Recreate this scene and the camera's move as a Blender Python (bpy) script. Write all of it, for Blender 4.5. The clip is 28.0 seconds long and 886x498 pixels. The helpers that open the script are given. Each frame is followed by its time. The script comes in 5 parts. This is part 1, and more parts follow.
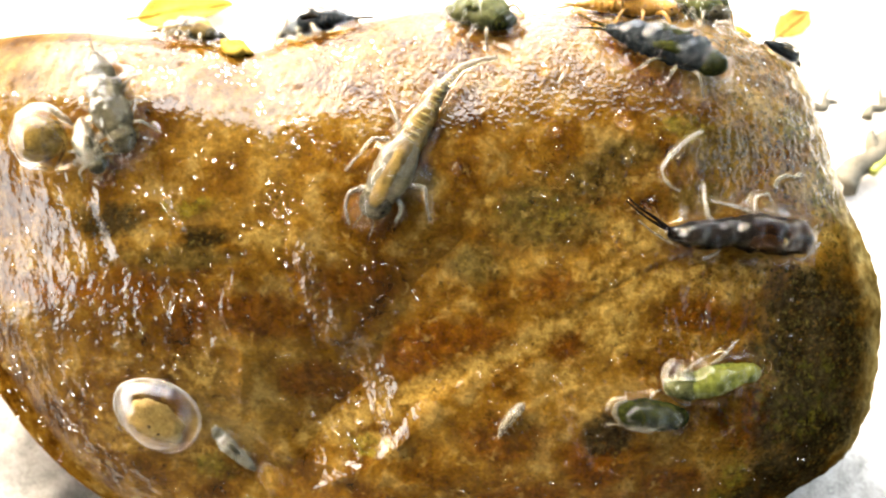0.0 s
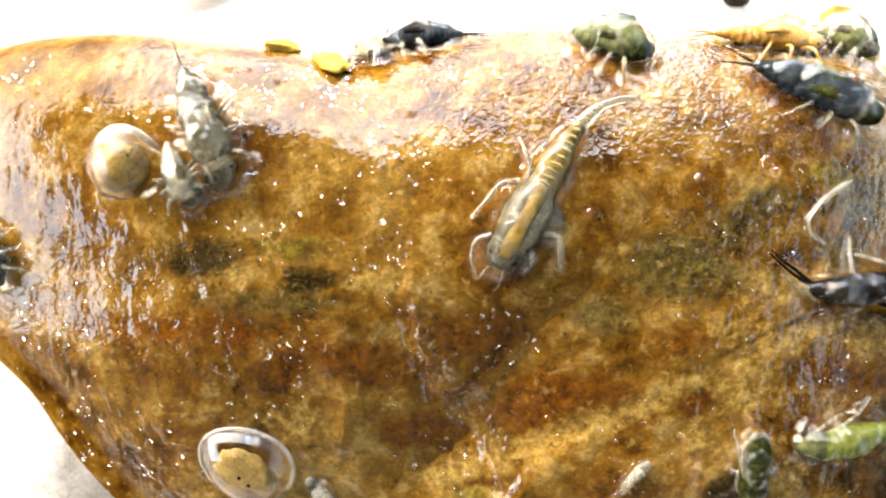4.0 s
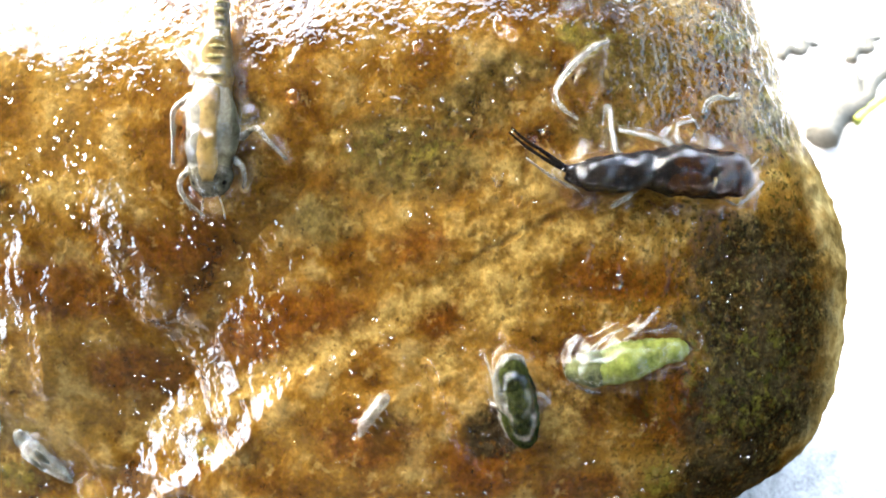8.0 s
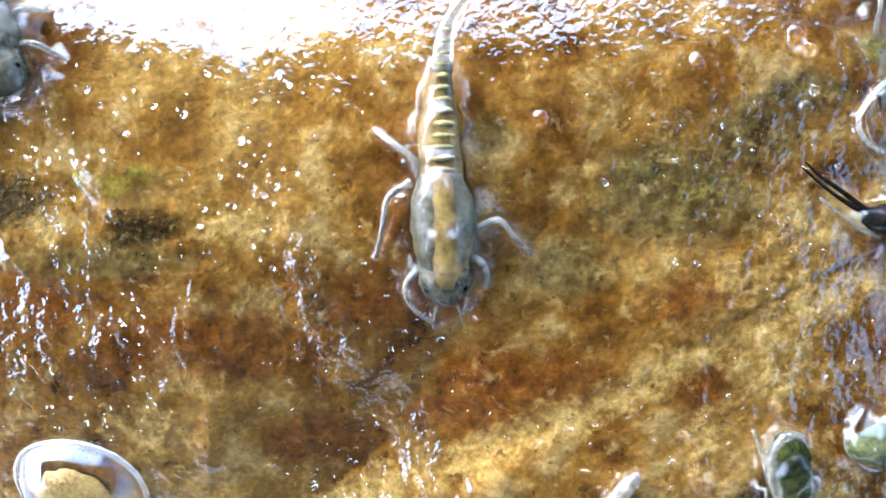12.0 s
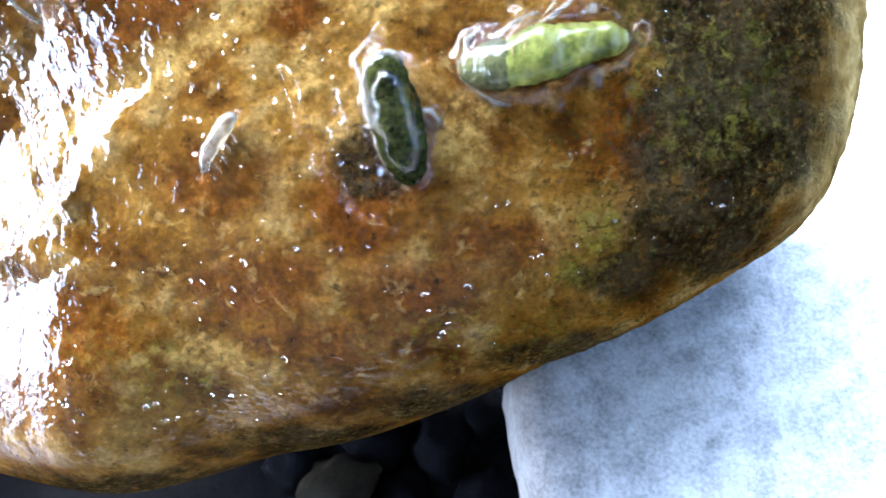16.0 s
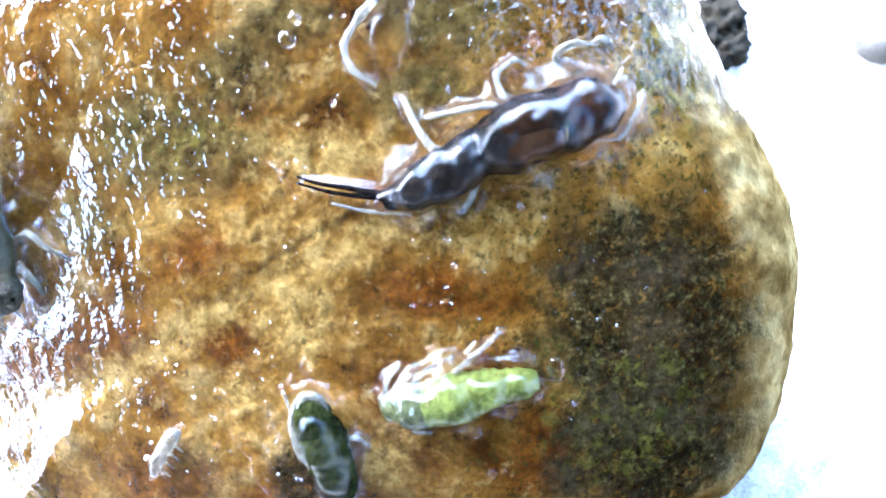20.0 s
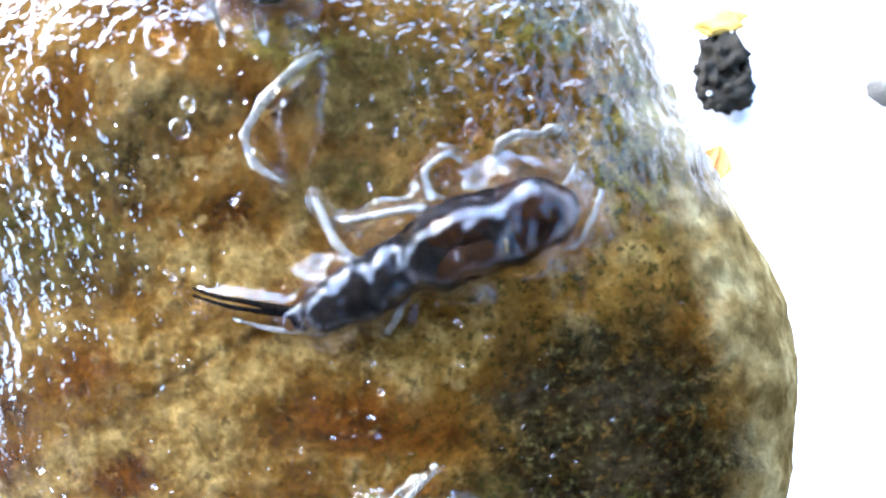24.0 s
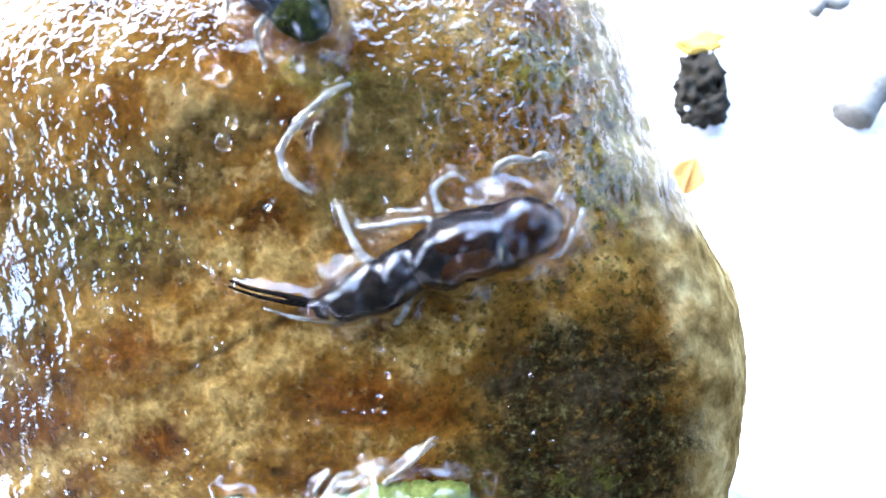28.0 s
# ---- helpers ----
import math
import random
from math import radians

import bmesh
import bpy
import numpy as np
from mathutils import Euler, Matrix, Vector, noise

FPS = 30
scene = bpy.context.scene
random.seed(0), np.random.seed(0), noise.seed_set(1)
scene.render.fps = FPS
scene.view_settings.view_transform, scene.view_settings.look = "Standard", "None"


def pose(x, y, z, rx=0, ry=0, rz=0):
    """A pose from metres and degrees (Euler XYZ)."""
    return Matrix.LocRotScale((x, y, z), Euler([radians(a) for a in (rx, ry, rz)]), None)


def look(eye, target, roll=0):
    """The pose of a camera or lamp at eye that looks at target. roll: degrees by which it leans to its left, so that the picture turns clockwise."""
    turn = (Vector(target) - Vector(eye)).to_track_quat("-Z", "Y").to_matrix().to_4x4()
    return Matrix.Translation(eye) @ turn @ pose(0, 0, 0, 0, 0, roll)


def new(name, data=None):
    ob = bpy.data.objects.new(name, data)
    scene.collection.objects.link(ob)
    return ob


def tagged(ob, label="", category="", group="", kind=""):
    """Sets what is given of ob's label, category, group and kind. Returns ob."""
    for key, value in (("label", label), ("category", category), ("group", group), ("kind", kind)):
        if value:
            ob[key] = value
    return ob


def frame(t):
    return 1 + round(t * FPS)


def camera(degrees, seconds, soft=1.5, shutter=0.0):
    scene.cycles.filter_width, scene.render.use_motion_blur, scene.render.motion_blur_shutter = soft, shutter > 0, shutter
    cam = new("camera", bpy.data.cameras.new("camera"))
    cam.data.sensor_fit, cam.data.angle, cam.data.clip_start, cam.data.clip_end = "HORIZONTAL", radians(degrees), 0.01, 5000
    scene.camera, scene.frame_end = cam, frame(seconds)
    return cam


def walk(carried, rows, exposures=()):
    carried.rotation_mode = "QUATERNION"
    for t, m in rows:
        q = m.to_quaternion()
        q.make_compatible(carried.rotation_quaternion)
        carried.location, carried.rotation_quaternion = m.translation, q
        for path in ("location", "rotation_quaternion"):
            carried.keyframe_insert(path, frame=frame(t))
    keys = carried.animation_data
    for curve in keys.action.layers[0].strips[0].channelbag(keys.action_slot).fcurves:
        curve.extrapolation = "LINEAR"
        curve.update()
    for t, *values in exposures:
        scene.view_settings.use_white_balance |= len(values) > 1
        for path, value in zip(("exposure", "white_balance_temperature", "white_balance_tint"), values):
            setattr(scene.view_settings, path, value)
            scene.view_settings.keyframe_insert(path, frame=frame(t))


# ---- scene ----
cam = camera(62.0, 28.0, 1.6, 0.25)
# a close lens: the ground behind the rock goes soft
cam.data.dof.use_dof, cam.data.dof.focus_distance, cam.data.dof.aperture_fstop = True, 0.038, 88.0
MM = 0.001
EYE, TILT = 0.088, -62.0
RIG = pose(0, 0, EYE, TILT, 0, 0)        # x right, y ahead, z up as the first eye looks; in metres
# seconds; eye in millimetres; yaw, pitch, roll
ROWS = [
    (0.0, 0.27, -0.41, -0.26, 0.38, 0.29, 0.09),
    (0.5, 3.72, 1.67, -2.95, 0.83, 0.90, 0.14),
    (1.0, 3.35, 2.45, -4.01, 0.85, 0.92, 0.16),
    (1.5, 1.93, 2.79, -3.81, 0.52, 0.77, -0.15),
    (2.0, -0.59, 1.75, -0.93, -0.57, 0.51, -0.44),
    (2.5, -3.30, 2.04, 1.20, -1.21, -0.99, -0.72),
    (3.0, -5.20, 2.73, 3.74, -1.71, -1.87, -0.98),
    (3.5, -7.27, 3.97, 5.94, -2.24, -3.22, -1.14),
    (5.5, -21.52, 7.13, 3.96, -4.26, -3.10, -1.21),
    (6.0, -11.46, 8.43, 1.11, -2.58, -2.72, -0.39),
    (6.5, -2.66, 8.45, -1.64, -0.59, -2.10, 0.07),
    (7.0, 2.65, 9.44, -4.40, 0.00, -1.48, 0.59),
    (7.5, 6.93, 9.95, -5.50, 0.92, -1.42, 0.75),
    (8.0, 9.50, 11.08, -2.07, 0.68, -1.15, 1.29),
    (8.5, 7.76, 13.13, 1.50, 0.30, -1.50, 1.71),
    (9.0, 4.78, 16.64, 1.37, -0.79, -1.96, 1.42),
    (9.5, 3.70, 17.30, 2.82, -0.73, -2.32, 1.31),
    (10.0, 1.36, 17.30, 2.42, -1.38, -2.07, 1.09),
    (10.5, -3.56, 17.53, 2.73, -1.84, -2.81, 0.50),
    (11.0, -5.00, 17.89, 2.93, -2.10, -2.61, 0.40),
    (11.5, -5.15, 18.08, 2.35, -2.08, -2.81, 0.43),
    (13.5, 3.42, 18.86, -3.42, -0.66, -4.63, 1.12),
    (14.0, 8.66, 18.56, -6.89, 1.24, -4.20, 0.98),
    (14.5, 12.77, 18.68, -8.58, 1.64, -4.69, 1.32),
    (15.0, 16.41, 18.60, -13.19, 3.42, -3.29, 1.73),
    (15.5, 19.38, 17.92, -13.19, 5.27, -2.66, 1.83),
    (16.0, 17.70, 21.10, -15.73, 5.50, -2.82, 2.19),
    (16.5, 15.96, 21.74, -14.21, 5.10, -2.89, 2.34),
    (17.0, 19.67, 20.88, -9.27, 6.60, -3.65, 2.82),
    (17.5, 21.85, 21.28, -8.19, 8.03, -3.85, 3.05),
    (18.0, 22.37, 21.62, -8.17, 8.03, -3.92, 3.26),
    (18.5, 22.91, 21.63, -7.58, 8.10, -4.35, 3.35),
    (19.0, 23.81, 23.34, -6.44, 8.44, -5.26, 3.46),
    (19.5, 23.60, 23.30, -4.83, 8.69, -5.71, 3.37),
    (20.0, 23.48, 21.62, 1.16, 8.34, -7.45, 3.11),
    (20.5, 24.17, 23.20, 2.94, 9.46, -7.69, 2.93),
    (21.0, 26.34, 24.76, 4.09, 10.07, -7.86, 2.92),
    (21.5, 26.53, 26.61, 3.89, 9.91, -8.07, 2.77),
    (23.5, 25.80, 27.50, 3.23, 9.45, -6.20, 3.04),
    (24.0, 26.04, 27.46, 4.07, 9.45, -5.93, 3.17),
    (24.1, 26.40, 24.23, 4.17, 8.17, -6.08, 1.24),
    (24.2, 26.46, 24.18, 4.00, 8.17, -6.16, 1.22),
    (24.5, 26.45, 24.09, 4.19, 7.80, -6.49, 1.09),
    (25.0, 26.01, 24.11, 4.70, 7.90, -6.52, 1.00),
    (25.5, 26.02, 23.75, 4.45, 8.06, -6.65, 0.94),
    (26.0, 25.83, 23.52, 4.62, 8.08, -6.70, 0.89),
    (26.5, 25.72, 23.22, 4.75, 8.14, -6.64, 0.97),
    (27.0, 25.82, 22.63, 5.12, 8.21, -6.82, 1.01),
    (27.5, 25.73, 23.11, 4.98, 8.20, -6.98, 1.08),
    (28.0, 25.92, 23.07, 5.06, 8.21, -6.56, 1.10),
]
EXPOSURES = [(0.0, 2.98, 7500, 10), (1.0, 3.12, 7200, 10), (2.0, 3.28, 7000, 10), (3.5, 3.12, 6850, 10), (6.0, 3.15, 6550, 10), (7.0, 3.66, 6100, 10), (8.0, 3.55, 5850, 10), (9.0, 3.28, 5450, 11), (10.0, 3.5, 5000, 12), (11.5, 3.4, 4800, 12), (13.5, 4.28, 4850, 12),
             (15.0, 4.38, 4900, 13), (16.0, 3.82, 5000, 14), (17.0, 4.32, 4650, 15), (18.0, 4.08, 4750, 15), (19.0, 3.88, 4700, 15), (20.0, 4.05, 4550, 15), (21.5, 3.26, 4600, 16), (23.5, 3.44, 4600, 16), (25.0, 3.36, 4600, 16), (27.0, 3.6, 4650, 16), (28.0, 3.45, 4650, 16)]
walk(cam, [(t, RIG @ pose(x * MM, y * MM, z * MM, 90 + pitch, roll, yaw)) for t, x, y, z, yaw, pitch, roll in ROWS],
     exposures=EXPOSURES)

# ---- light: a veiled sun, high and to the left, and a pale sky ----
SUN_WAY = (RIG.to_3x3() @ Vector((-0.60, -0.20, 0.66))).normalized()
world = bpy.data.worlds.new("sky")
scene.world = world
world.use_nodes = True
wn = world.node_tree.nodes
sky = wn.new("ShaderNodeTexSky")
sky.sky_type, sky.sun_disc = "NISHITA", False
sky.sun_elevation = math.asin(SUN_WAY.z)
sky.sun_rotation = math.atan2(SUN_WAY.x, SUN_WAY.y)
sky.dust_density, sky.air_density = 6.0, 1.6
world.node_tree.links.new(sky.outputs[0], wn["Background"].inputs[0])
wn["Background"].inputs[1].default_value = 0.15
sun = new("sun", bpy.data.lights.new("sun", "SUN"))
sun.data.energy, sun.data.angle, sun.data.color = 4.4, radians(128), (0.79, 0.87, 1.0)
sun.matrix_world = look(SUN_WAY * 2, (0, 0, 0))


# ---- materials ----
class Nodes:
    """A small builder for one node material."""

    def __init__(self, name):
        self.mat = bpy.data.materials.new(name)
        self.mat.use_nodes = True
        self.tree = self.mat.node_tree
        self.bsdf = self.tree.nodes["Principled BSDF"]
        self.coords = self.tree.nodes.new("ShaderNodeTexCoord").outputs["Object"]

    def put(self, name, value):
        if isinstance(value, bpy.types.NodeSocket):
            self.tree.links.new(value, self.bsdf.inputs[name])
        else:
            self.bsdf.inputs[name].default_value = value

    def noise(self, size_mm, detail=4.0, rough=0.6, distortion=0.0):
        n = self.tree.nodes.new("ShaderNodeTexNoise")
        n.inputs["Scale"].default_value = 1000.0 / size_mm
        n.inputs["Detail"].default_value, n.inputs["Roughness"].default_value = detail, rough
        n.inputs["Distortion"].default_value = distortion
        self.tree.links.new(self.coords, n.inputs["Vector"])
        return n.outputs["Fac"]

    def streaks(self, across_mm, along_mm, detail=1.5, distortion=0.3):
        """Noise drawn out along the way that water runs down the rock."""
        s = self.tree.nodes.new("ShaderNodeMapping")
        s.inputs["Scale"].default_value = (1000.0 / across_mm, 1000.0 / across_mm, 1000.0 / along_mm)
        s.inputs["Rotation"].default_value = (0, radians(14), 0)
        n = self.tree.nodes.new("ShaderNodeTexNoise")
        n.inputs["Scale"].default_value = 1.0
        n.inputs["Detail"].default_value, n.inputs["Roughness"].default_value = detail, 0.5
        n.inputs["Distortion"].default_value = distortion
        self.tree.links.new(self.coords, s.inputs["Vector"])
        self.tree.links.new(s.outputs[0], n.inputs["Vector"])
        return n.outputs["Fac"]

    def ramp(self, fac, *stops):
        n = self.tree.nodes.new("ShaderNodeValToRGB")
        els = n.color_ramp.elements
        while len(els) < len(stops):
            els.new(0.5)
        for el, (at_, colour) in zip(els, stops):
            el.position = at_
            el.color = (*colour, 1) if isinstance(colour, tuple) else (colour, colour, colour, 1)
        self.tree.links.new(fac, n.inputs[0])
        return n.outputs[0]

    def mix(self, fac, a, b, blend="MIX"):
        n = self.tree.nodes.new("ShaderNodeMix")
        n.data_type, n.blend_type = "RGBA", blend
        for socket, v in ((n.inputs[0], fac), (n.inputs[6], a), (n.inputs[7], b)):
            if isinstance(v, bpy.types.NodeSocket):
                self.tree.links.new(v, socket)
            else:
                socket.default_value = (*v, 1) if isinstance(v, tuple) else v
        return n.outputs[2]

    def math(self, op, a, b=0.0, clamp=False):
        n = self.tree.nodes.new("ShaderNodeMath")
        n.operation, n.use_clamp = op, clamp
        for socket, v in zip(n.inputs, (a, b)):
            if isinstance(v, bpy.types.NodeSocket):
                self.tree.links.new(v, socket)
            else:
                socket.default_value = v
        return n.outputs[0]

    def mask(self, name):
        n = self.tree.nodes.new("ShaderNodeAttribute")
        n.attribute_name = name
        return n.outputs["Fac"]

    def bump(self, height, depth_mm, strength=1.0):
        n = self.tree.nodes.new("ShaderNodeBump")
        n.inputs["Strength"].default_value, n.inputs["Distance"].default_value = strength, depth_mm * MM
        self.tree.links.new(height, n.inputs["Height"])
        return n.outputs[0]


def rock_material():
    m = Nodes("wet_ochre_rock")
    broad, mid, fine = m.noise(9.0, 4, 0.55, 0.35), m.noise(2.6, 5, 0.6, 0.25), m.noise(0.8, 4, 0.62)
    grain = m.noise(0.26, 2, 0.55)

    def torn(mask, spread, lo, hi, size=1.1):
        """A stain's mask with an uneven, torn edge."""
        edge = m.math("MULTIPLY", m.math("SUBTRACT", m.noise(size, 5, 0.68), 0.5), spread)
        return m.ramp(m.math("ADD", m.mask(mask), edge), (lo, 0.0), (hi, 1.0))

    # cloudy ochre, from rust-brown to pale gold
    base = m.ramp(broad, (0.38, (0.020, 0.0068, 0.0008)), (0.46, (0.047, 0.0185, 0.0016)), (0.54, (0.080, 0.0380, 0.0045)), (0.64, (0.125, 0.075, 0.0170)))
    tone = m.ramp(mid, (0.36, (0.016, 0.0056, 0.0008)), (0.45, (0.047, 0.0195, 0.0018)), (0.55, (0.086, 0.0430, 0.0056)), (0.66, (0.150, 0.0960, 0.0270)))
    col = m.mix(0.65, base, tone)
    # stains: rust, the pale vein, olive film, grey-brown smears
    col = m.mix(m.math("MULTIPLY", torn("rust", 1.4, 0.28, 0.80, 1.8), 0.80), col, m.ramp(fine, (0.36, (0.0260, 0.0072, 0.0007)), (0.62, (0.0560, 0.0175, 0.0013))))
    col = m.mix(m.math("MULTIPLY", torn("vein", 1.3, 0.28, 0.75, 1.6), 0.80), col, m.ramp(fine, (0.36, (0.095, 0.049, 0.0070)), (0.62, (0.165, 0.105, 0.0260))))
    col = m.mix(m.math("MULTIPLY", torn("grey", 1.4, 0.28, 0.85, 1.4), 0.74), col, m.ramp(fine, (0.38, (0.0120, 0.0085, 0.0022)), (0.62, (0.0430, 0.0310, 0.0080))))
    green = torn("moss", 2.0, 0.60, 1.1, 0.8)
    col = m.mix(m.math("MULTIPLY", green, 0.7), col, m.ramp(fine, (0.38, (0.0170, 0.0135, 0.0012)), (0.62, (0.0720, 0.0560, 0.0060))))
    # grain by grain a little lighter and darker; small pale and dark grains
    col = m.mix(0.28, col, m.ramp(grain, (0.34, 0.45), (0.50, 1.0), (0.66, 1.7)), "MULTIPLY")
    col = m.mix(0.32, col, m.ramp(fine, (0.34, 0.5), (0.50, 1.0), (0.66, 1.5)), "MULTIPLY")
    col = m.mix(m.math("MULTIPLY", m.ramp(m.noise(1.0, 3, 0.6, 0.4), (0.60, 0.0), (0.72, 1.0)), 0.45), col, (0.170, 0.115, 0.0330))
    col = m.mix(m.math("MULTIPLY", m.ramp(m.noise(0.62, 3, 0.6), (0.63, 0.0), (0.69, 1.0)), 0.55), col, (0.0090, 0.0042, 0.0009))
    dots = m.math("MULTIPLY", m.ramp(m.noise(0.33, 3, 0.65), (0.55, 0.0), (0.61, 0.75)), m.mask("speckled"))
    col = m.mix(dots, col, m.ramp(m.noise(2.5, 2, 0.5), (0.40, (0.0070, 0.0056, 0.0012)), (0.60, (0.0150, 0.0170, 0.0024))))
    # dry paler stone along the right-hand rim, with haze from the bright ground painted in
    dry_and_haze = torn("dry_and_haze", 0.9, 0.25, 0.85, 1.6)
    col = m.mix(m.math("MULTIPLY", dry_and_haze, 0.9), col, m.ramp(m.noise(2.2, 4, 0.6), (0.34, (0.045, 0.027, 0.0065)), (0.50, (0.125, 0.083, 0.025)), (0.66, (0.25, 0.185, 0.070))))
    # dark algae felt and the painted shade of the lower rim, brown-grey to black, with a few olive and pale grains
    felt_and_shade = m.math("MULTIPLY", torn("algae_and_rim_shade", 1.5, 0.30, 0.72, 2.2), m.ramp(m.noise(0.5, 4, 0.7), (0.34, 0.35), (0.46, 1.0)))
    pile = m.ramp(m.noise(0.36, 4, 0.7), (0.36, (0.0008, 0.0007, 0.0005)), (0.48, (0.0042, 0.0033, 0.0016)), (0.58, (0.0130, 0.0105, 0.0040)), (0.68, (0.0560, 0.0460, 0.0130)))
    pile = m.mix(m.ramp(m.noise(3.2, 3, 0.6), (0.46, 0.0), (0.60, 0.65)), pile, m.ramp(m.noise(0.4, 4, 0.65), (0.36, (0.0060, 0.0042, 0.0022)), (0.62, (0.0270, 0.0200, 0.0105))))
    col = m.mix(m.math("MULTIPLY", felt_and_shade, 0.90), col, pile)
    # crumbs of yellow-green algae
    crumbs = m.math("MULTIPLY", m.ramp(m.noise(0.75, 4, 0.66), (0.54, 0.0), (0.61, 0.6)), m.ramp(m.mask("moss"), (0.15, 0.0), (0.8, 1.0)))
    col = m.mix(crumbs, col, m.ramp(m.noise(1.7, 3, 0.6), (0.40, (0.0110, 0.0125, 0.0020)), (0.60, (0.0700, 0.0600, 0.0085))))
    col = m.mix(m.math("MULTIPLY", m.mask("crack"), m.ramp(mid, (0.42, 0.9), (0.60, 0.4))), col, (0.0110, 0.0050, 0.0010))
    m.put("Base Color", col)
    m.put("Roughness", m.ramp(mid, (0.3, 0.55), (0.7, 0.75)))
    m.put("Normal", m.bump(m.math("ADD", m.math("ADD", fine, m.math("MULTIPLY", mid, 1.5)), m.math("MULTIPLY", m.math("MULTIPLY", m.noise(0.6, 3, 0.6), felt_and_shade), 1.6)), 0.20, 1.0))
    m.put("Specular IOR Level", 0.0)
    # the water film: unbroken sheets with a few bare crumbs, thin over the felt
    bare = m.ramp(m.noise(0.9, 3, 0.6), (0.30, 0.25), (0.40, 1.0))
    m.put("Coat Weight", m.math("MULTIPLY", m.math("MULTIPLY", m.mask("film"), bare), m.math("SUBTRACT", 1.0, m.math("MULTIPLY", felt_and_shade, 0.95))))
    m.put("Coat IOR", 1.42)
    m.put("Coat Roughness", m.ramp(m.noise(3.5, 3, 0.6), (0.35, 0.0), (0.65, 0.03)))
    film = m.math("ADD", m.streaks(1.2, 2.2), m.math("MULTIPLY", m.noise(0.42, 1.0, 0.5, 0.4), m.math("ADD", 0.30, m.math("MULTIPLY", m.mask("pitted"), 0.7))))
    film = m.math("MULTIPLY", film, m.math("SUBTRACT", 1.0, m.math("MULTIPLY", m.mask("calm"), 0.5)))
    film = m.math("MULTIPLY", film, m.math("ADD", 1.0, m.math("MULTIPLY", m.mask("runs"), 3.0)))
    m.put("Coat Normal", m.bump(film, 0.20, 1.0))
    return m.mat


def stone_material(name, dark, light, size, rough=0.85):
    m = Nodes(name)
    a, b = m.noise(size, 6, 0.65, 0.3), m.noise(size * 0.12, 5, 0.7)
    col = m.mix(0.45, m.ramp(a, (0.32, dark), (0.68, light)), m.ramp(b, (0.30, dark), (0.62, light)))
    specks = m.ramp(m.noise(size * 0.06, 2, 0.5), (0.63, 0.0), (0.72, 1.0))
    col = m.mix(m.math("MULTIPLY", specks, 0.6), col, tuple(c * 0.25 for c in dark))
    m.put("Base Color", col)
    m.put("Roughness", rough)
    m.put("Normal", m.bump(m.math("ADD", a, b), size * 0.05, 0.7))
    return m.mat


def chitin(name, dark, light, size=0.8, rough=0.3, coat=1.0, through_=0.0, bump=0.05):
    """Wet skin of a larva: mottled, glossy, in part see-through."""
    m = Nodes(name)
    a, b = m.noise(size, 5, 0.65), m.noise(size * 0.25, 4, 0.6)
    m.put("Base Color", m.mix(0.4, m.ramp(a, (0.36, dark), (0.64, light)), m.ramp(b, (0.34, dark), (0.62, light))))
    m.put("Roughness", rough)
    m.put("Transmission Weight", through_)
    m.put("IOR", 1.36)
    m.put("Specular IOR Level", 0.0)
    m.put("Coat Weight", coat)
    m.put("Coat Roughness", 0.015)
    m.put("Coat IOR", 1.38)
    m.put("Normal", m.bump(m.math("ADD", a, b), bump, 0.6))
    m.put("Coat Normal", m.bump(m.noise(0.55, 1.0, 0.5, 0.5), 0.13, 1.0))
    return m.mat


def water_material(name="clear_water", rough=0.02, bump=0.02):
    m = Nodes(name)
    m.put("Base Color", (1, 1, 1, 1))
    m.put("Roughness", rough)
    m.put("IOR", 1.33)
    m.put("Transmission Weight", 1.0)
    m.put("Normal", m.bump(m.math("ADD", m.noise(0.8, 3, 0.6), m.math("MULTIPLY", m.noise(0.3, 2, 0.5, 0.6), 0.45)), bump, 0.7))
    return m.mat


ROCK = rock_material()
GROUND = stone_material("pale_sunlit_gravel", (0.31, 0.29, 0.27), (0.57, 0.54, 0.505), 9)
SLAB = stone_material("pale_grey_stone", (0.070, 0.068, 0.064), (0.39, 0.375, 0.355), 2.2)
# near black: the shade under the rock is put into this colour
SHADED_PEBBLE = stone_material("shade_dark_pebble", (0.0012, 0.0012, 0.0016), (0.005, 0.005, 0.006), 5, 0.55)
PALE_PEBBLE = stone_material("pale_pebble", (0.21, 0.2, 0.18), (0.36, 0.35, 0.33), 5, 0.7)
DARK_GREY = stone_material("dark_grey_grit", (0.003, 0.0025, 0.0016), (0.026, 0.022, 0.014), 3, 0.6)
YELLOW = stone_material("yellow_leaf_litter", (0.16, 0.085, 0.010), (0.42, 0.28, 0.05), 2, 0.7)
TAN = stone_material("orange_tan_leaf", (0.16, 0.065, 0.012), (0.40, 0.19, 0.045), 2, 0.7)
TWIG = stone_material("grey_brown_twig", (0.035, 0.033, 0.026), (0.13, 0.12, 0.095), 3, 0.7)
WATER = water_material("clear_water", 0.01, 0.075)
for dull in (SHADED_PEBBLE, DARK_GREY, TWIG, YELLOW, TAN):
    dull.node_tree.nodes["Principled BSDF"].inputs["Specular IOR Level"].default_value = 0.02
PALE_SKIN = chitin("pale_wet_limb", (0.22, 0.18, 0.10), (0.50, 0.46, 0.34), 0.6, 0.12, 0.25, 0.85)
CLEAR_GREY = chitin("clear_grey_skin", (0.016, 0.0135, 0.005), (0.060, 0.053, 0.025), 0.7, 0.3, 0.05, 0.5)
GREY_SKIN = chitin("grey_olive_skin", (0.0090, 0.0080, 0.0045), (0.046, 0.041, 0.026), 0.7, 0.4, 0.15)
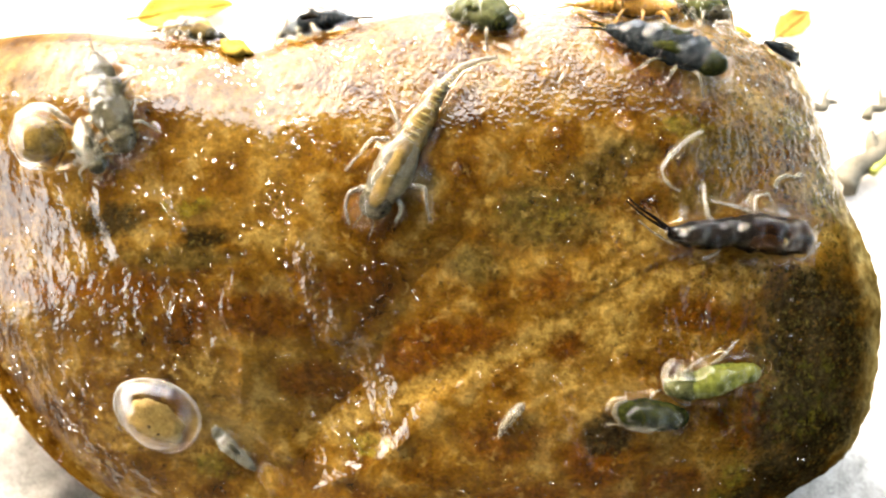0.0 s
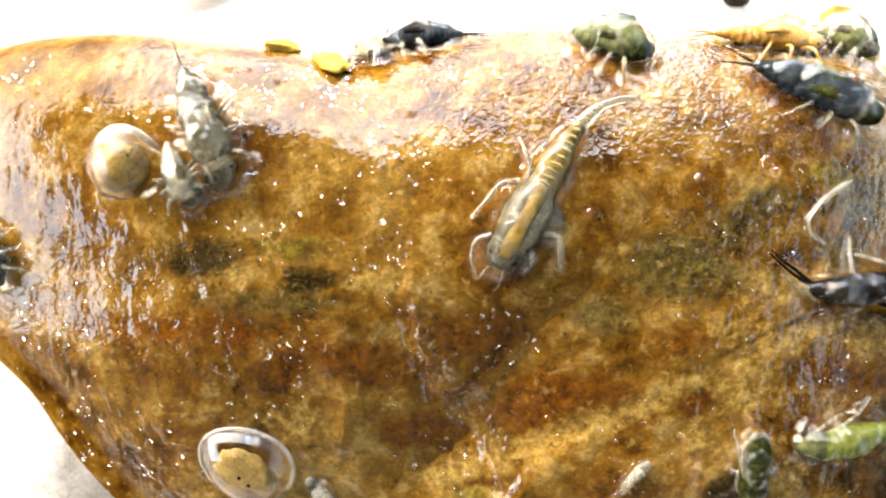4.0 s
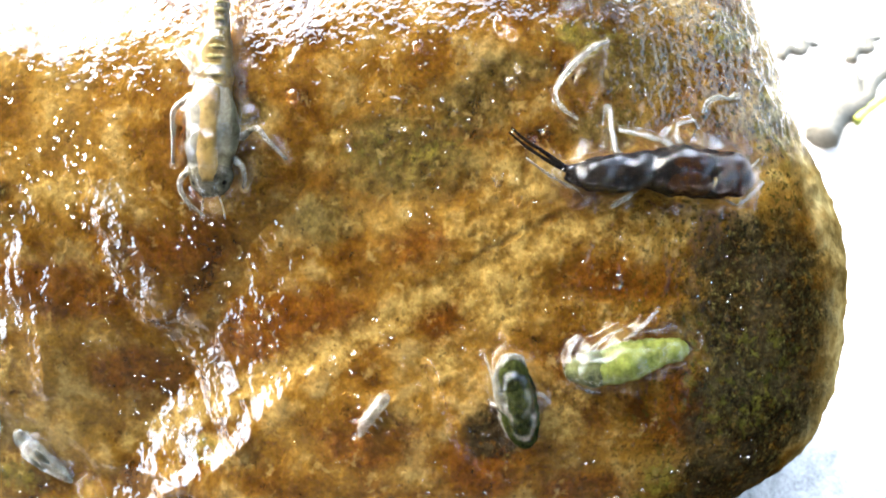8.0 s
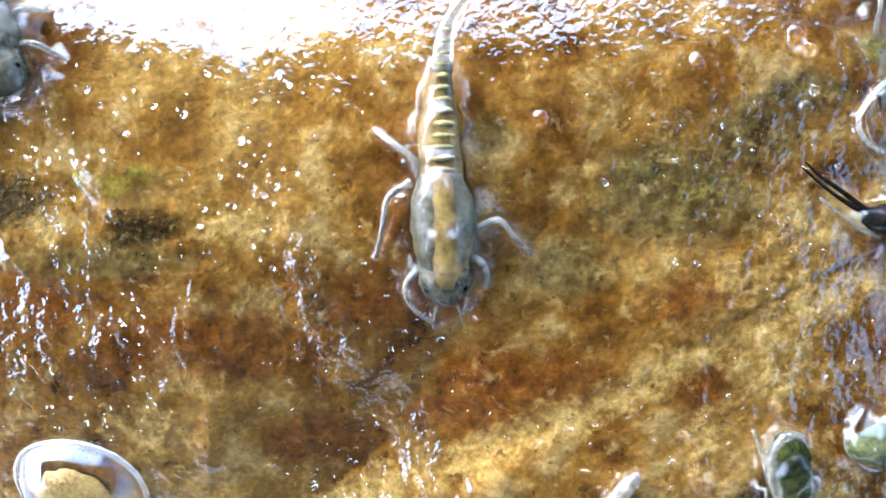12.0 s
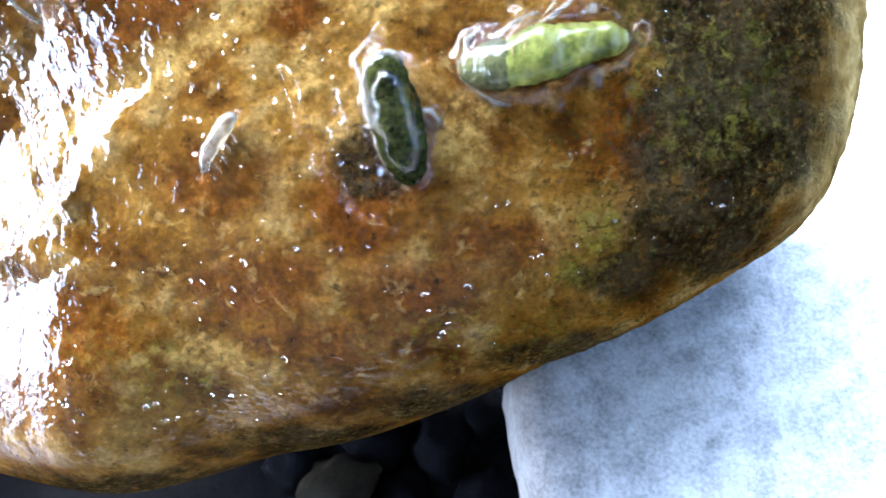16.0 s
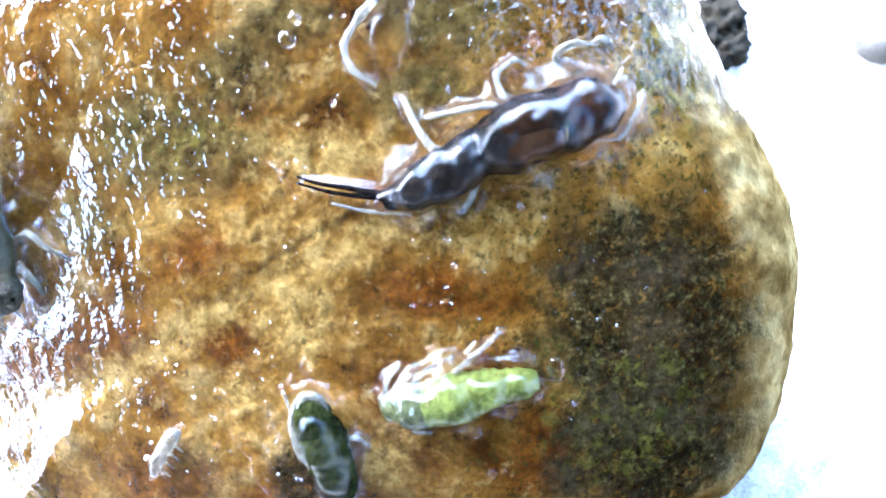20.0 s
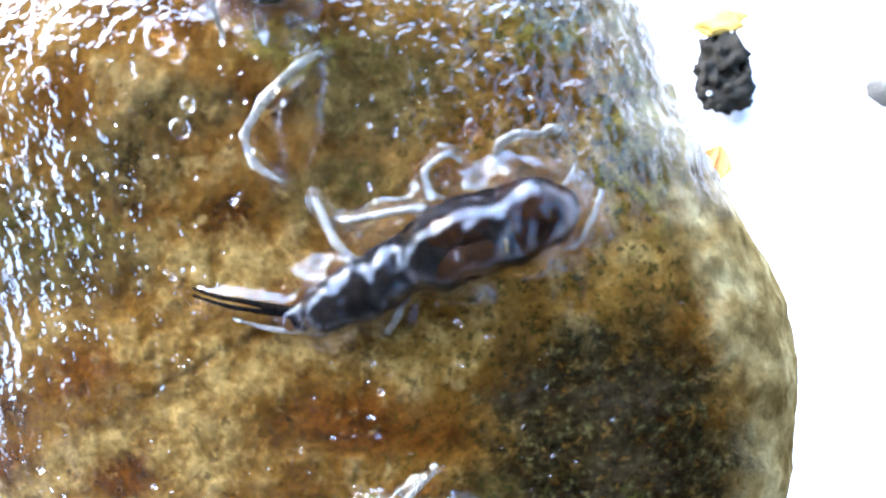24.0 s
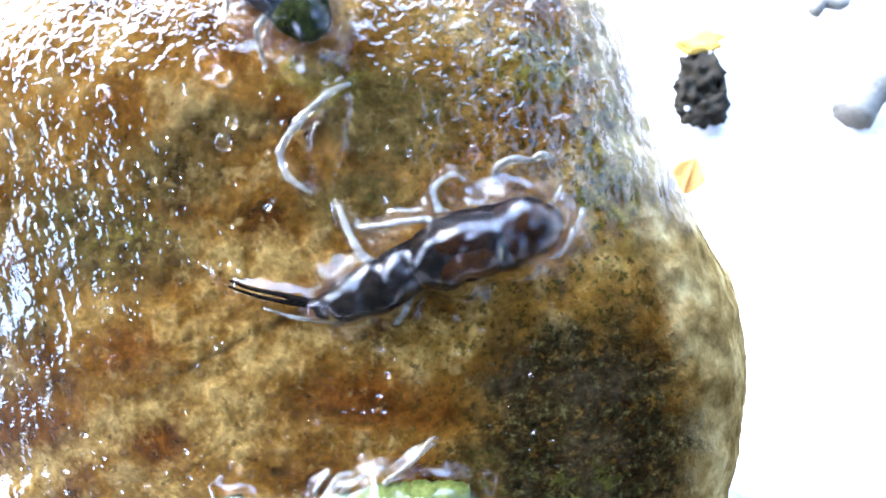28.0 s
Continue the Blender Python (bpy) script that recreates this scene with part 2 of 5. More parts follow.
AMBER_SKIN = chitin("amber_skin", (0.028, 0.016, 0.0025), (0.082, 0.053, 0.010), 1.0, 0.4, 0.0, 0.25)
BAND_SKIN = chitin("pale_band", (0.080, 0.066, 0.022), (0.155, 0.130, 0.055), 0.5, 0.4, 0.0)
DARK_SKIN = chitin("black_brown_skin", (0.002, 0.0017, 0.0014), (0.007, 0.0055, 0.004), 0.8, 0.5, 0.0)
BROWN_SKIN = chitin("dark_brown_wing_pad", (0.0028, 0.0013, 0.0006), (0.0105, 0.0050, 0.0020), 0.9, 0.5, 0.0)
BLUE_BLACK = chitin("blue_black_skin", (0.0022, 0.0030, 0.0038), (0.0125, 0.0150, 0.0165), 0.7, 0.4, 0.1)
GREEN_SKIN = chitin("pale_green_skin", (0.024, 0.030, 0.004), (0.072, 0.080, 0.014), 0.7, 0.5, 0.0, 0.1)
MOSS_SKIN = chitin("dark_green_skin", (0.0012, 0.0016, 0.0006), (0.017, 0.019, 0.0050), 0.6, 0.5, 0.0)
OLIVE_SKIN = chitin("olive_skin", (0.01462, 0.01609, 0.00585), (0.0500, 0.0530, 0.0210), 0.6, 0.4, 0.1)
ORANGE_SKIN = chitin("orange_skin", (0.1014, 0.0429, 0.00585), (0.2145, 0.117, 0.0234), 0.7, 0.25)
SHELL = water_material("clear_horn_shell", 0.04, 0.06)
SHELL.node_tree.nodes["Principled BSDF"].inputs["Base Color"].default_value = (0.98, 0.95, 0.86, 1)
SHELL.node_tree.nodes["Principled BSDF"].inputs["IOR"].default_value = 1.12
SHELL.node_tree.nodes["Bump"].inputs["Distance"].default_value = 0.00012
SHELL.node_tree.nodes["Principled BSDF"].inputs["Coat Weight"].default_value = 1.0
SHELL.node_tree.nodes["Principled BSDF"].inputs["Coat IOR"].default_value = 1.45
FOOT = chitin("amber_limpet_foot", (0.09, 0.052, 0.010), (0.24, 0.165, 0.050), 0.7, 0.4, 0.3, 0.25, 0.15)
RIM = chitin("milky_rim", (0.62, 0.56, 0.44), (0.90, 0.86, 0.76), 0.6, 0.08, 1.0, 0.88)
# for the added, unseen boxes that keep sky light off the rock
BLOCKER = stone_material("dark_light_blocker", (0.010, 0.010, 0.010), (0.035, 0.034, 0.032), 120)
# black that stands in for the shade in the hollow under the rock
UNDER_SHADE = stone_material("black_under_shade", (0.0015, 0.0015, 0.002), (0.006, 0.006, 0.007), 6, 0.6)
UNDER_SHADE.node_tree.nodes["Principled BSDF"].inputs["Specular IOR Level"].default_value = 0.02
STALK = chitin("yellow_green_stalk", (0.14, 0.16, 0.015), (0.25, 0.26, 0.05), 1.0, 0.4)
GOLD = chitin("golden_globe_skin", (0.06435, 0.0351, 0.00585), (0.1521, 0.09945, 0.0234), 0.8, 0.2, 0.4, 0.35)


# ---- mesh helpers; all sizes in millimetres ----
def part(name, bm, material, parent, label=""):
    me = bpy.data.meshes.new(name)
    bmesh.ops.recalc_face_normals(bm, faces=bm.faces)
    bm.transform(Matrix.Scale(MM, 4))
    bm.to_mesh(me)
    bm.free()
    for f in me.polygons:
        f.use_smooth = True
    me.materials.append(material)
    ob = new(name, me)
    ob.parent = parent
    if material is WATER:
        ob.visible_shadow = False      # thin clear water
    if label:
        ob["label"] = label
    return ob


def lathe(bm, rings, closed_ends=True):
    """Skin over rings of equally many points; the ends are closed by a point in their middle."""
    rows = [[bm.verts.new(p) for p in ring] for ring in rings]
    n = len(rows[0])
    for a, b in zip(rows, rows[1:]):
        for i in range(n):
            bm.faces.new((a[i], a[(i + 1) % n], b[(i + 1) % n], b[i]))
    if closed_ends:
        for row in (rows[0], rows[-1]):
            c = bm.verts.new(sum((v.co for v in row), Vector()) / n)
            for i in range(n):
                bm.faces.new((row[i], row[(i + 1) % n], c))
    return bm


def smooth_line(points, steps=5):
    """Catmull-Rom through points of any width (x, y, z, a, b ...)."""
    pts = [np.array(p, float) for p in points]
    pts = [2 * pts[0] - pts[1]] + pts + [2 * pts[-1] - pts[-2]]
    out = []
    for p0, p1, p2, p3 in zip(pts, pts[1:], pts[2:], pts[3:]):
        for k in range(steps):
            u = k / steps
            out.append(0.5 * (2 * p1 + (p2 - p0) * u + (2 * p0 - 5 * p1 + 4 * p2 - p3) * u ** 2 + (3 * p1 - p0 - 3 * p2 + p3) * u ** 3))
    out.append(pts[-2])
    return out


def tube(points, steps=5, sides=10, bm=None, ripple=0.0, ripple_step=0.0, wobble=0.15):
    """A soft tapering body along (x, y, z, half width, half height); ripple swells it segment by segment."""
    bm = bm or bmesh.new()
    line = smooth_line(points, steps)
    rings = []
    run = 0.0
    for i, p in enumerate(line):
        a, b = line[max(i - 1, 0)], line[min(i + 1, len(line) - 1)]
        tangent = Vector((b - a)[:3]).normalized()
        side = tangent.cross(Vector((0, 0, 1)))
        side = side.normalized() if side.length > 1e-4 else Vector((1, 0, 0))
        up = side.cross(tangent).normalized()
        if i:
            run += float(np.linalg.norm((p - line[i - 1])[:3]))
        swell = 1 + ripple * abs(math.sin(math.pi * run / ripple_step)) if ripple_step else 1
        w, h = max(p[3], 0.01) * swell, max(p[4], 0.01) * swell
        ring = []
        for k in range(sides):
            s = 2 * math.pi * k / sides
            v = Vector(p[:3]) + side * (w * math.cos(s)) + up * (h * math.sin(s))
            swing = 1 + wobble * noise.noise(v * 1.6) + 0.5 * wobble * noise.noise(v * 4.1 + Vector((3, 1, 2)))
            ring.append(Vector(p[:3]) + (v - Vector(p[:3])) * swing)
        rings.append(ring)
    return lathe(bm, rings)


def limb(points, thick=0.2, end=0.08, steps=5, sides=8):
    n = len(points) - 1
    return tube([(*p, thick + (end - thick) * i / n, thick + (end - thick) * i / n) for i, p in enumerate(points)], steps, sides)


def blob(rx, ry, rz, seed=0, rough=0.12, flat=0.0, sub=3, centre=(0, 0, 0)):
    """An uneven pebble or drop; flat: how far below the middle it is cut (share of rz)."""
    bm = bmesh.new()
    bmesh.ops.create_icosphere(bm, subdivisions=sub, radius=1)
    for v in bm.verts:
        d = v.co.normalized()
        r = 1 + rough * noise.noise(d * 1.7 + Vector((seed * 3.1, seed, 0))) + 0.4 * rough * noise.noise(d * 4.3 + Vector((0, seed * 2.3, 0)))
        v.co = Vector((d.x * rx * r, d.y * ry * r, max(d.z, -flat if flat else -1) * rz * r)) + Vector(centre)
    return bm


# ---- the rock ----
RIM_LINE = ((34.2, -5), (33.8, -12), (32.0, -17.0), (27.2, -20.0), (18.2, -24.2), (11.8, -27.4), (4, -29.6), (-6, -31.2), (-16, -30), (-27, -23.5),
            (-36.2, -16.4), (-41, -9), (-47, -3.4), (-51, 4), (-52, 11), (-46, 17), (-36, 18.6), (-26, 18.0), (-16, 16.6), (-10.5, 18.2), (-4.5, 19.6),
            (6, 19.6), (16, 19.0), (23.5, 17.2), (28.2, 14.0), (30.0, 9.0), (32.0, 2.5))
MIDDLE = (-6.0, -5.0)
_ang = np.array([math.atan2(z - MIDDLE[1], x - MIDDLE[0]) for x, z in RIM_LINE])
_rad = np.array([math.hypot(x - MIDDLE[0], z - MIDDLE[1]) for x, z in RIM_LINE])
_order = np.argsort(_ang)
_ang, _rad = _ang[_order], _rad[_order]
_fine = np.linspace(-math.pi, math.pi, 1441)
_r = np.interp(_fine, np.concatenate([_ang - 2 * math.pi, _ang, _ang + 2 * math.pi]), np.tile(_rad, 3))
_k = np.hanning(41)
_k /= _k.sum()
_r = np.convolve(np.concatenate([_r[-41:-1], _r, _r[1:41]]), _k, "same")[40:-40]
FRONT, BACK = 14.0, 26.0


def rim(theta):
    return np.interp((theta + math.pi) % (2 * math.pi) - math.pi, _fine, _r)


def edge_power(theta):
    """How square the edge is: soft towards the top and the left, tighter on the right."""
    up, right = np.maximum(np.sin(theta), 0), np.maximum(np.cos(theta), 0)
    left = np.maximum(-np.cos(theta), 0)
    return 3.6 - 1.1 * up ** 2 + 2.2 * right ** 3 + 0.9 * left ** 2


def face_base(x, z):
    """The broad run of the front: nearly flat, bowed towards the left, with a facet that falls away below the vein."""
    below = -(z + 10.0 - 0.42 * x)
    h = np.minimum(below + 11.0, 1.5 - x + 0.6 * np.sin(0.55 * z) + 0.3 * np.sin(1.25 * z + 1.0))
    fall = 0.5 * (h + np.sqrt(h * h + 30.0)) - 0.4
    low = -(z + 14.0)
    side = np.clip((4.0 - x) / 10.0, 0, 1)
    swell = 0.5 * (low + np.sqrt(low * low + 8.0)) * side * side * (3 - 2 * side)
    left = -(x + 14.0)
    shoulder = (0.5 * (left + np.sqrt(left * left + 9.0)) - 0.3) * np.clip((z + 4.0) / 5.0, 0, 1)
    return 51.7 - 0.085 * z + 0.0021 * (x - 8) ** 2 + 0.32 * (fall - 0.5 * (fall - 13.0 + np.sqrt((fall - 13.0) ** 2 + 12.0))) - 0.28 * swell + 0.022 * shoulder


def face_depth(x, z):
    """How far ahead of the first eye the rock's front lies, in millimetres."""
    dx, dz = x - MIDDLE[0], z - MIDDLE[1]
    theta = np.arctan2(dz, dx)
    rho = np.minimum(np.hypot(dx, dz) / rim(theta), 1.0)
    p = edge_power(theta)
    return face_base(x, z) + FRONT * (1 - (1 - rho ** p) ** (1 / p))


def seat(x, z, turn=0.0, lift=0.0):
    """A pose on the rock's front at (x, z): its z axis stands off the rock, its y axis runs up the face."""
    x, z = float(x), float(z)
    e = 0.25
    y = float(face_depth(x, z))
    gx, gz = float(face_depth(x + e, z) - face_depth(x - e, z)) / (2 * e), float(face_depth(x, z + e) - face_depth(x, z - e)) / (2 * e)
    out = Vector((gx, -1, gz)).normalized()
    right = (Vector((1, gx, 0)) - out * Vector((1, gx, 0)).dot(out)).normalized()
    up = out.cross(right)
    m = Matrix((right, up, out)).transposed().to_4x4()
    place = Vector((x, y, z)) + out * lift
    return RIG @ (Matrix.Translation(place * MM) @ m) @ pose(0, 0, 0, 0, 0, turn)


def segment_distance(x, z, line):
    best = np.full(x.shape, 1e9)
    for (ax, az), (bx, bz) in zip(line, line[1:]):
        dx, dz = bx - ax, bz - az
        u = np.clip(((x - ax) * dx + (z - az) * dz) / (dx * dx + dz * dz), 0, 1)
        best = np.minimum(best, np.hypot(x - ax - u * dx, z - az - u * dz))
    return best


def spots(x, z, places):
    out = np.zeros(x.shape)
    for cx, cz, rx, rz in places:
        out = np.maximum(out, np.clip(1.0 - 0.55 * np.hypot((x - cx) / rx, (z - cz) / rz) ** 2, 0, 1))
    return out


CRACK = ((17, -0.3), (16.2, -0.8), (15.0, -1.2), (14.2, -1.75), (13.2, -1.95), (12.3, -2.6), (11.2, -3.0), (10.5, -3.6), (9.7, -3.8), (8.9, -4.5))
SEAM = ((8.9, -4.5), (7.6, -4.9), (6.2, -5.9), (4.6, -6.4), (3.2, -7.5), (1.2, -8.3), (-0.4, -9.3), (-2.2, -9.9), (-4.2, -11.2))
VEIN = ((18, -1.2), (13, -3.2), (9.5, -5.0), (6.5, -6.6), (3, -8.4), (-1.8, -10.4), (-6.1, -12.6), (-10.7, -14.4))

# low steps in the rock, down which water runs: line, width and height
STEPS = ((((-10.6, 0.2), (-10.0, -3.2), (-8.4, -6.4), (-6.5, -7.7), (-5.3, -10.3), (-3.9, -13.8)), 0.9, 0.42),
         (((0.3, -10.4), (-1.8, -12.3), (-2.8, -13.9), (-5.0, -15.8), (-8.5, -17.5)), 0.95, 0.46),
         (((-15.4, -3.4), (-14.9, -8.3), (-15.6, -12.8), (-12.8, -15.7), (-9.8, -16.4)), 1.3, 0.36),
         (((-25.6, 3.6), (-24.0, -0.6), (-20.5, -2.0)), 0.7, 0.3))


def step_relief(x, z, line, width, height):
    """A step that rises from the left and runs out to the right."""
    best, side = np.full(x.shape, 1e9), np.zeros(x.shape)
    for (ax, az), (bx, bz) in zip(line, line[1:]):
        dx, dz = bx - ax, bz - az
        u = np.clip(((x - ax) * dx + (z - az) * dz) / (dx * dx + dz * dz), 0, 1)
        d = np.hypot(x - ax - u * dx, z - az - u * dz)
        near = d < best
        side = np.where(near, np.sign((ax - x) * dz + (z - az) * dx), side)
        best = np.minimum(best, d)
    d = best * side
    return height * np.where(d < 0, np.clip(1 + d / width, 0, 1), np.clip(1 - d / (2.2 * width), 0, 1))


def build_rock():
    nt, nf, nb = 960, 270, 60
    theta = np.linspace(0, 2 * math.pi, nt, endpoint=False)
    rho = np.concatenate([np.sin(np.linspace(0.004, 1, nf) * math.pi / 2) ** 0.9, np.sin(np.linspace(1, 0.02, nb + 1)[1:] * math.pi / 2)])
    front = np.concatenate([np.ones(nf), np.zeros(nb)])[:, None]
    R, P = rim(theta)[None, :], edge_power(theta)[None, :]
    rr = np.clip(rho[:, None], 0, 1)
    x, z = MIDDLE[0] + rr * R * np.cos(theta), MIDDLE[1] + rr * R * np.sin(theta)
    curve = (1 - np.clip(1 - rr ** P, 0, 1) ** (1 / P))
    y_front = face_base(x, z) + FRONT * curve
    curve_b = (1 - np.clip(1 - rr ** 2.6, 0, 1) ** (1 / 2.6))
    y_back = face_base(x, z) + FRONT + BACK * (1 - curve_b)
    y = np.where(front > 0, y_front, y_back)
    x = x + 0.20 * np.maximum(np.cos(theta), 0) ** 2 * np.clip(y - face_base(x, z), 0, 16) * np.clip((6 - z) / 8, 0, 1)
    co = np.stack([x, y, z], -1).reshape(-1, 3)
    # relief: hollows, grit and a stepped crack
    push = np.zeros(len(co))
    for i, c in enumerate(co):
        v = Vector(c)
        push[i] = 0.16 * noise.noise(v * 0.13) + 0.035 * noise.noise(v * 0.5) + 0.008 * noise.noise(v * 1.5) + 0.003 * noise.noise(v * 3.4)
    X, Z = co[:, 0], co[:, 2]
    out = np.hypot(X - MIDDLE[0], Z - MIDDLE[1]) / rim(np.arctan2(Z - MIDDLE[1], X - MIDDLE[0]))
    grit = np.clip((out - 0.80) / 0.12, 0, 1) * np.clip((X - 12) / 8 + np.clip((Z - 8) / 4, 0, 1) * 0.5, 0, 1)
    for i in np.nonzero(grit > 0.01)[0]:
        v = Vector(co[i])
        push[i] += grit[i] * (0.24 * noise.noise(v * 0.7) + 0.19 * noise.noise(v * 1.6) + 0.09 * noise.noise(v * 3.2))
    for line, width, height in STEPS:
        step = step_relief(X, Z, line, width, height)
        for i in np.nonzero(step > 0.001)[0]:
            push[i] += step[i] * max(0.0, 0.72 + 0.6 * noise.noise(Vector(co[i]) * 0.45) + 0.12 * noise.noise(Vector(co[i]) * 1.7))
    d = segment_distance(X, Z, CRACK)
    push -= 0.05 * np.clip(1 - d / 0.22, 0, 1)
    push -= 0.05 * np.clip(1 - segment_distance(X, Z, VEIN) / 2.0, 0, 1) ** 2
    push -= 0.2 * spots(X, Z, ((12.0, -14.0, 1.9, 1.3),))
    centre = np.array([MIDDLE[0], 68.0, MIDDLE[1]])
    away = (co - centre) / np.linalg.norm(co - centre, axis=1)[:, None]
    away = np.where((front * np.ones((1, nt))).reshape(-1, 1) > 0, 0.35 * away + np.array([0, -0.65, 0]), away)
    co += away * push[:, None]
    idx = np.arange(len(co)).reshape(len(rho), nt)
    quads = np.stack([idx[:-1], np.roll(idx[:-1], -1, 1), np.roll(idx[1:], -1, 1), idx[1:]], -1).reshape(-1, 4)
    verts = np.concatenate([co, co[:nt].mean(0)[None], co[-nt:].mean(0)[None]]) * MM
    caps = [(int(b), int(a), len(co)) for a, b in zip(idx[0], np.roll(idx[0], -1))] + [(int(a), int(b), len(co) + 1) for a, b in zip(idx[-1], np.roll(idx[-1], -1))]
    me = bpy.data.meshes.new("rock")
    me.from_pydata(verts.tolist(), [], quads.tolist() + caps)
    X, Z = verts[:, 0] / MM, verts[:, 2] / MM
    out_ = np.hypot(X - MIDDLE[0], Z - MIDDLE[1]) / rim(np.arctan2(Z - MIDDLE[1], X - MIDDLE[0]))
    masks = {
        # the 0.85 spots along the lower rim paint its shade as dark felt
        "algae_and_rim_shade": np.maximum(spots(X, Z, ((27.2, -4.8, 4.4, 3.2), (28.0, -7.6, 4.6, 4.2), (27.8, -12.2, 4.8, 4.0), (26.0, -17.0, 3.8, 2.6), (22.6, -19.0, 2.2, 1.3), (11.8, -13.6, 2.0, 1.9))), 0.85 * spots(X, Z, ((21, -23.0, 5, 1.4), (14, -25.6, 5, 1.6), (7, -28, 6, 2.0), (-4, -30, 8, 2.0), (-17.6, 0.8, 2.0, 1.0), (-25, 2.0, 3.5, 1.6), (24.0, -13.5, 2.0, 1.6)))),
        "moss": np.maximum(0.62 * spots(X, Z, ((7, 2.6, 4, 2.0), (16, -21.8, 8, 1.8), (0, -23, 7, 3.0))), spots(X, Z, ((26.5, -11.0, 4.0, 3.4), (21.4, -16.8, 1.1, 2.4), (20.4, -18.6, 1.3, 1.0), (28.6, 4.6, 2.2, 4.0), (25.5, 9.0, 2.6, 1.6), (-19, 3.0, 3, 1), (-6.0, -14.8, 2.0, 1.0), (-17.9, -16.8, 2.0, 1.4), (17.0, 8.5, 2.4, 1.2)))),
        "grey": spots(X, Z, ((7.2, 2.4, 4.6, 2.6), (2.4, -1.0, 2.4, 1.6), (10.6, 5.0, 2.6, 1.8), (19.6, 7.0, 3.4, 2.2), (18.2, 3.6, 2.4, 1.4), (13.0, 6.8, 2.2, 1.2), (-1.5, 5.0, 1.2, 0.9), (23.4, -8, 2, 2), (-20.0, -0.6, 5.0, 1.0))),
        "rust": 0.9 * spots(X, Z, ((-26, -3.0, 8, 1.6), (-14.7, -4.9, 7, 2.0), (-7.6, -2.6, 4, 1.6), (0.6, -6.5, 5, 1.8), (8.7, -7.0, 1.5, 1.8), (18.4, -4.8, 3.4, 1.4), (-3, -8.4, 4, 1.3), (-9.4, -9.9, 4, 1.6), (4.7, -13.9, 3.6, 2.0), (10.5, -15.6, 3.0, 2.2), (6.0, -18.6, 4.0, 2.4), (12.6, -19.2, 3.4, 1.6), (17.2, -17.0, 3.0, 1.4), (9.5, -21.6, 6, 1.4), (10.6, 3.8, 1.8, 1.0), (7.6, -2.8, 2.6, 1.4), (-8, -22, 8, 4), (22.5, -12.6, 1.8, 3.0))),
        "vein": np.maximum(np.clip(1.15 - segment_distance(X, Z, VEIN) / 1.4, 0, 1) * 0.8, 0.75 * spots(X, Z, ((12.2, -5.8, 2.6, 1.7), (20.5, -2.2, 3.0, 1.2), (12.5, -2.0, 3.2, 1.5), (-18.6, -9.2, 2.2, 1.6), (-17.9, -15.8, 2.6, 1.4), (-6.0, -14.6, 2.6, 1.0), (1.9, 2.3, 0.8, 0.7), (3.0, 3.3, 0.6, 0.5), (-12.9, 0.9, 2.6, 1.0), (13.6, 1.2, 4.0, 1.6), (8.6, -9.6, 1.2, 2.0), (15.6, -12.4, 1.4, 2.0), (2.2, -22.0, 2.4, 1.2), (-24.0, -14.0, 4.0, 2.0)))),
        "film": 1 - 0.4 * np.clip((-27 - X) / 6, 0, 1) - 0.8 * np.clip((out_ - 0.83) / 0.09, 0, 1) * np.clip((X - 18) / 6, 0, 1) * np.clip((5 - Z) / 6, 0, 1) - 0.5 * np.clip((Z - 10) / 4, 0, 1) * np.clip((6 - X) / 10, 0, 1) - 0.97 * np.clip((out_ - 0.80) / 0.08, 0, 1) * np.clip((6 - Z) / 10, 0, 1) * np.clip((24 - X) / 6, 0, 1) - 0.85 * np.clip((X - 16) / 4, 0, 1) * np.clip((4 - Z) / 4, 0, 1),
        "runs": np.maximum(np.clip(1.4 - segment_distance(X, Z, STEPS[0][0]) / 1.2, 0, 1), 0.35 * spots(X, Z, ((-22.5, -4.6, 4.2, 3.2), (-17.5, -5.0, 3.0, 2.0), (-17.5, -14.5, 2.0, 2.2), (-13.5, -17.2, 2.0, 2.2), (9.6, -12.5, 0.8, 2.6), (10.8, -15.2, 0.8, 1.6)))),
        # right-hand rim: dry stone, made paler still to paint in lens haze
        "dry_and_haze": np.clip((out_ - 0.90) / 0.08, 0, 1) * np.clip((X - 21) / 7, 0, 1) * np.clip((Z + 20) / 6, 0, 1),
        "pitted": np.clip((Z - 8.5 + 0.12 * np.maximum(0, X - 15) + 0.25 * np.minimum(0, X + 2)) / 3.0, 0, 1) * np.clip((X + 14) / 10, 0, 1) + spots(X, Z, ((29.5, 4, 3.5, 7), (24.5, 6.5, 5, 4))) + 0.6 * spots(X, Z, ((7, 5, 5, 5),)),
        "speckled": np.clip(0.15 + 0.85 * np.clip((X - 14) / 10, 0, 1) + 0.3 * spots(X, Z, ((9, 3.5, 5, 4),)), 0, 1),
        "calm": np.maximum(np.clip((-8 - X) / 8, 0, 1) * np.clip((Z + 1) / 5, 0, 1), spots(X, Z, ((-4, -15.5, 6.5, 6), (-1.5, -20, 4, 6), (-12, -19, 6, 4)))),
        "crack": np.maximum(np.clip(1 - segment_distance(X, Z, CRACK) / 0.25, 0, 1) * 0.75, np.clip(1 - segment_distance(X, Z, SEAM) / 0.45, 0, 1) * 0.42),
    }
    for name, values in masks.items():
        me.attributes.new(name, "FLOAT", "POINT").data.foreach_set("value", np.clip(values, 0, 1).astype(np.float32))
    me.polygons.foreach_set("use_smooth", np.ones(len(me.polygons), bool))
    me.materials.append(ROCK)
    me.update()
    ob = new("rock", me)
    ob.matrix_world = RIG
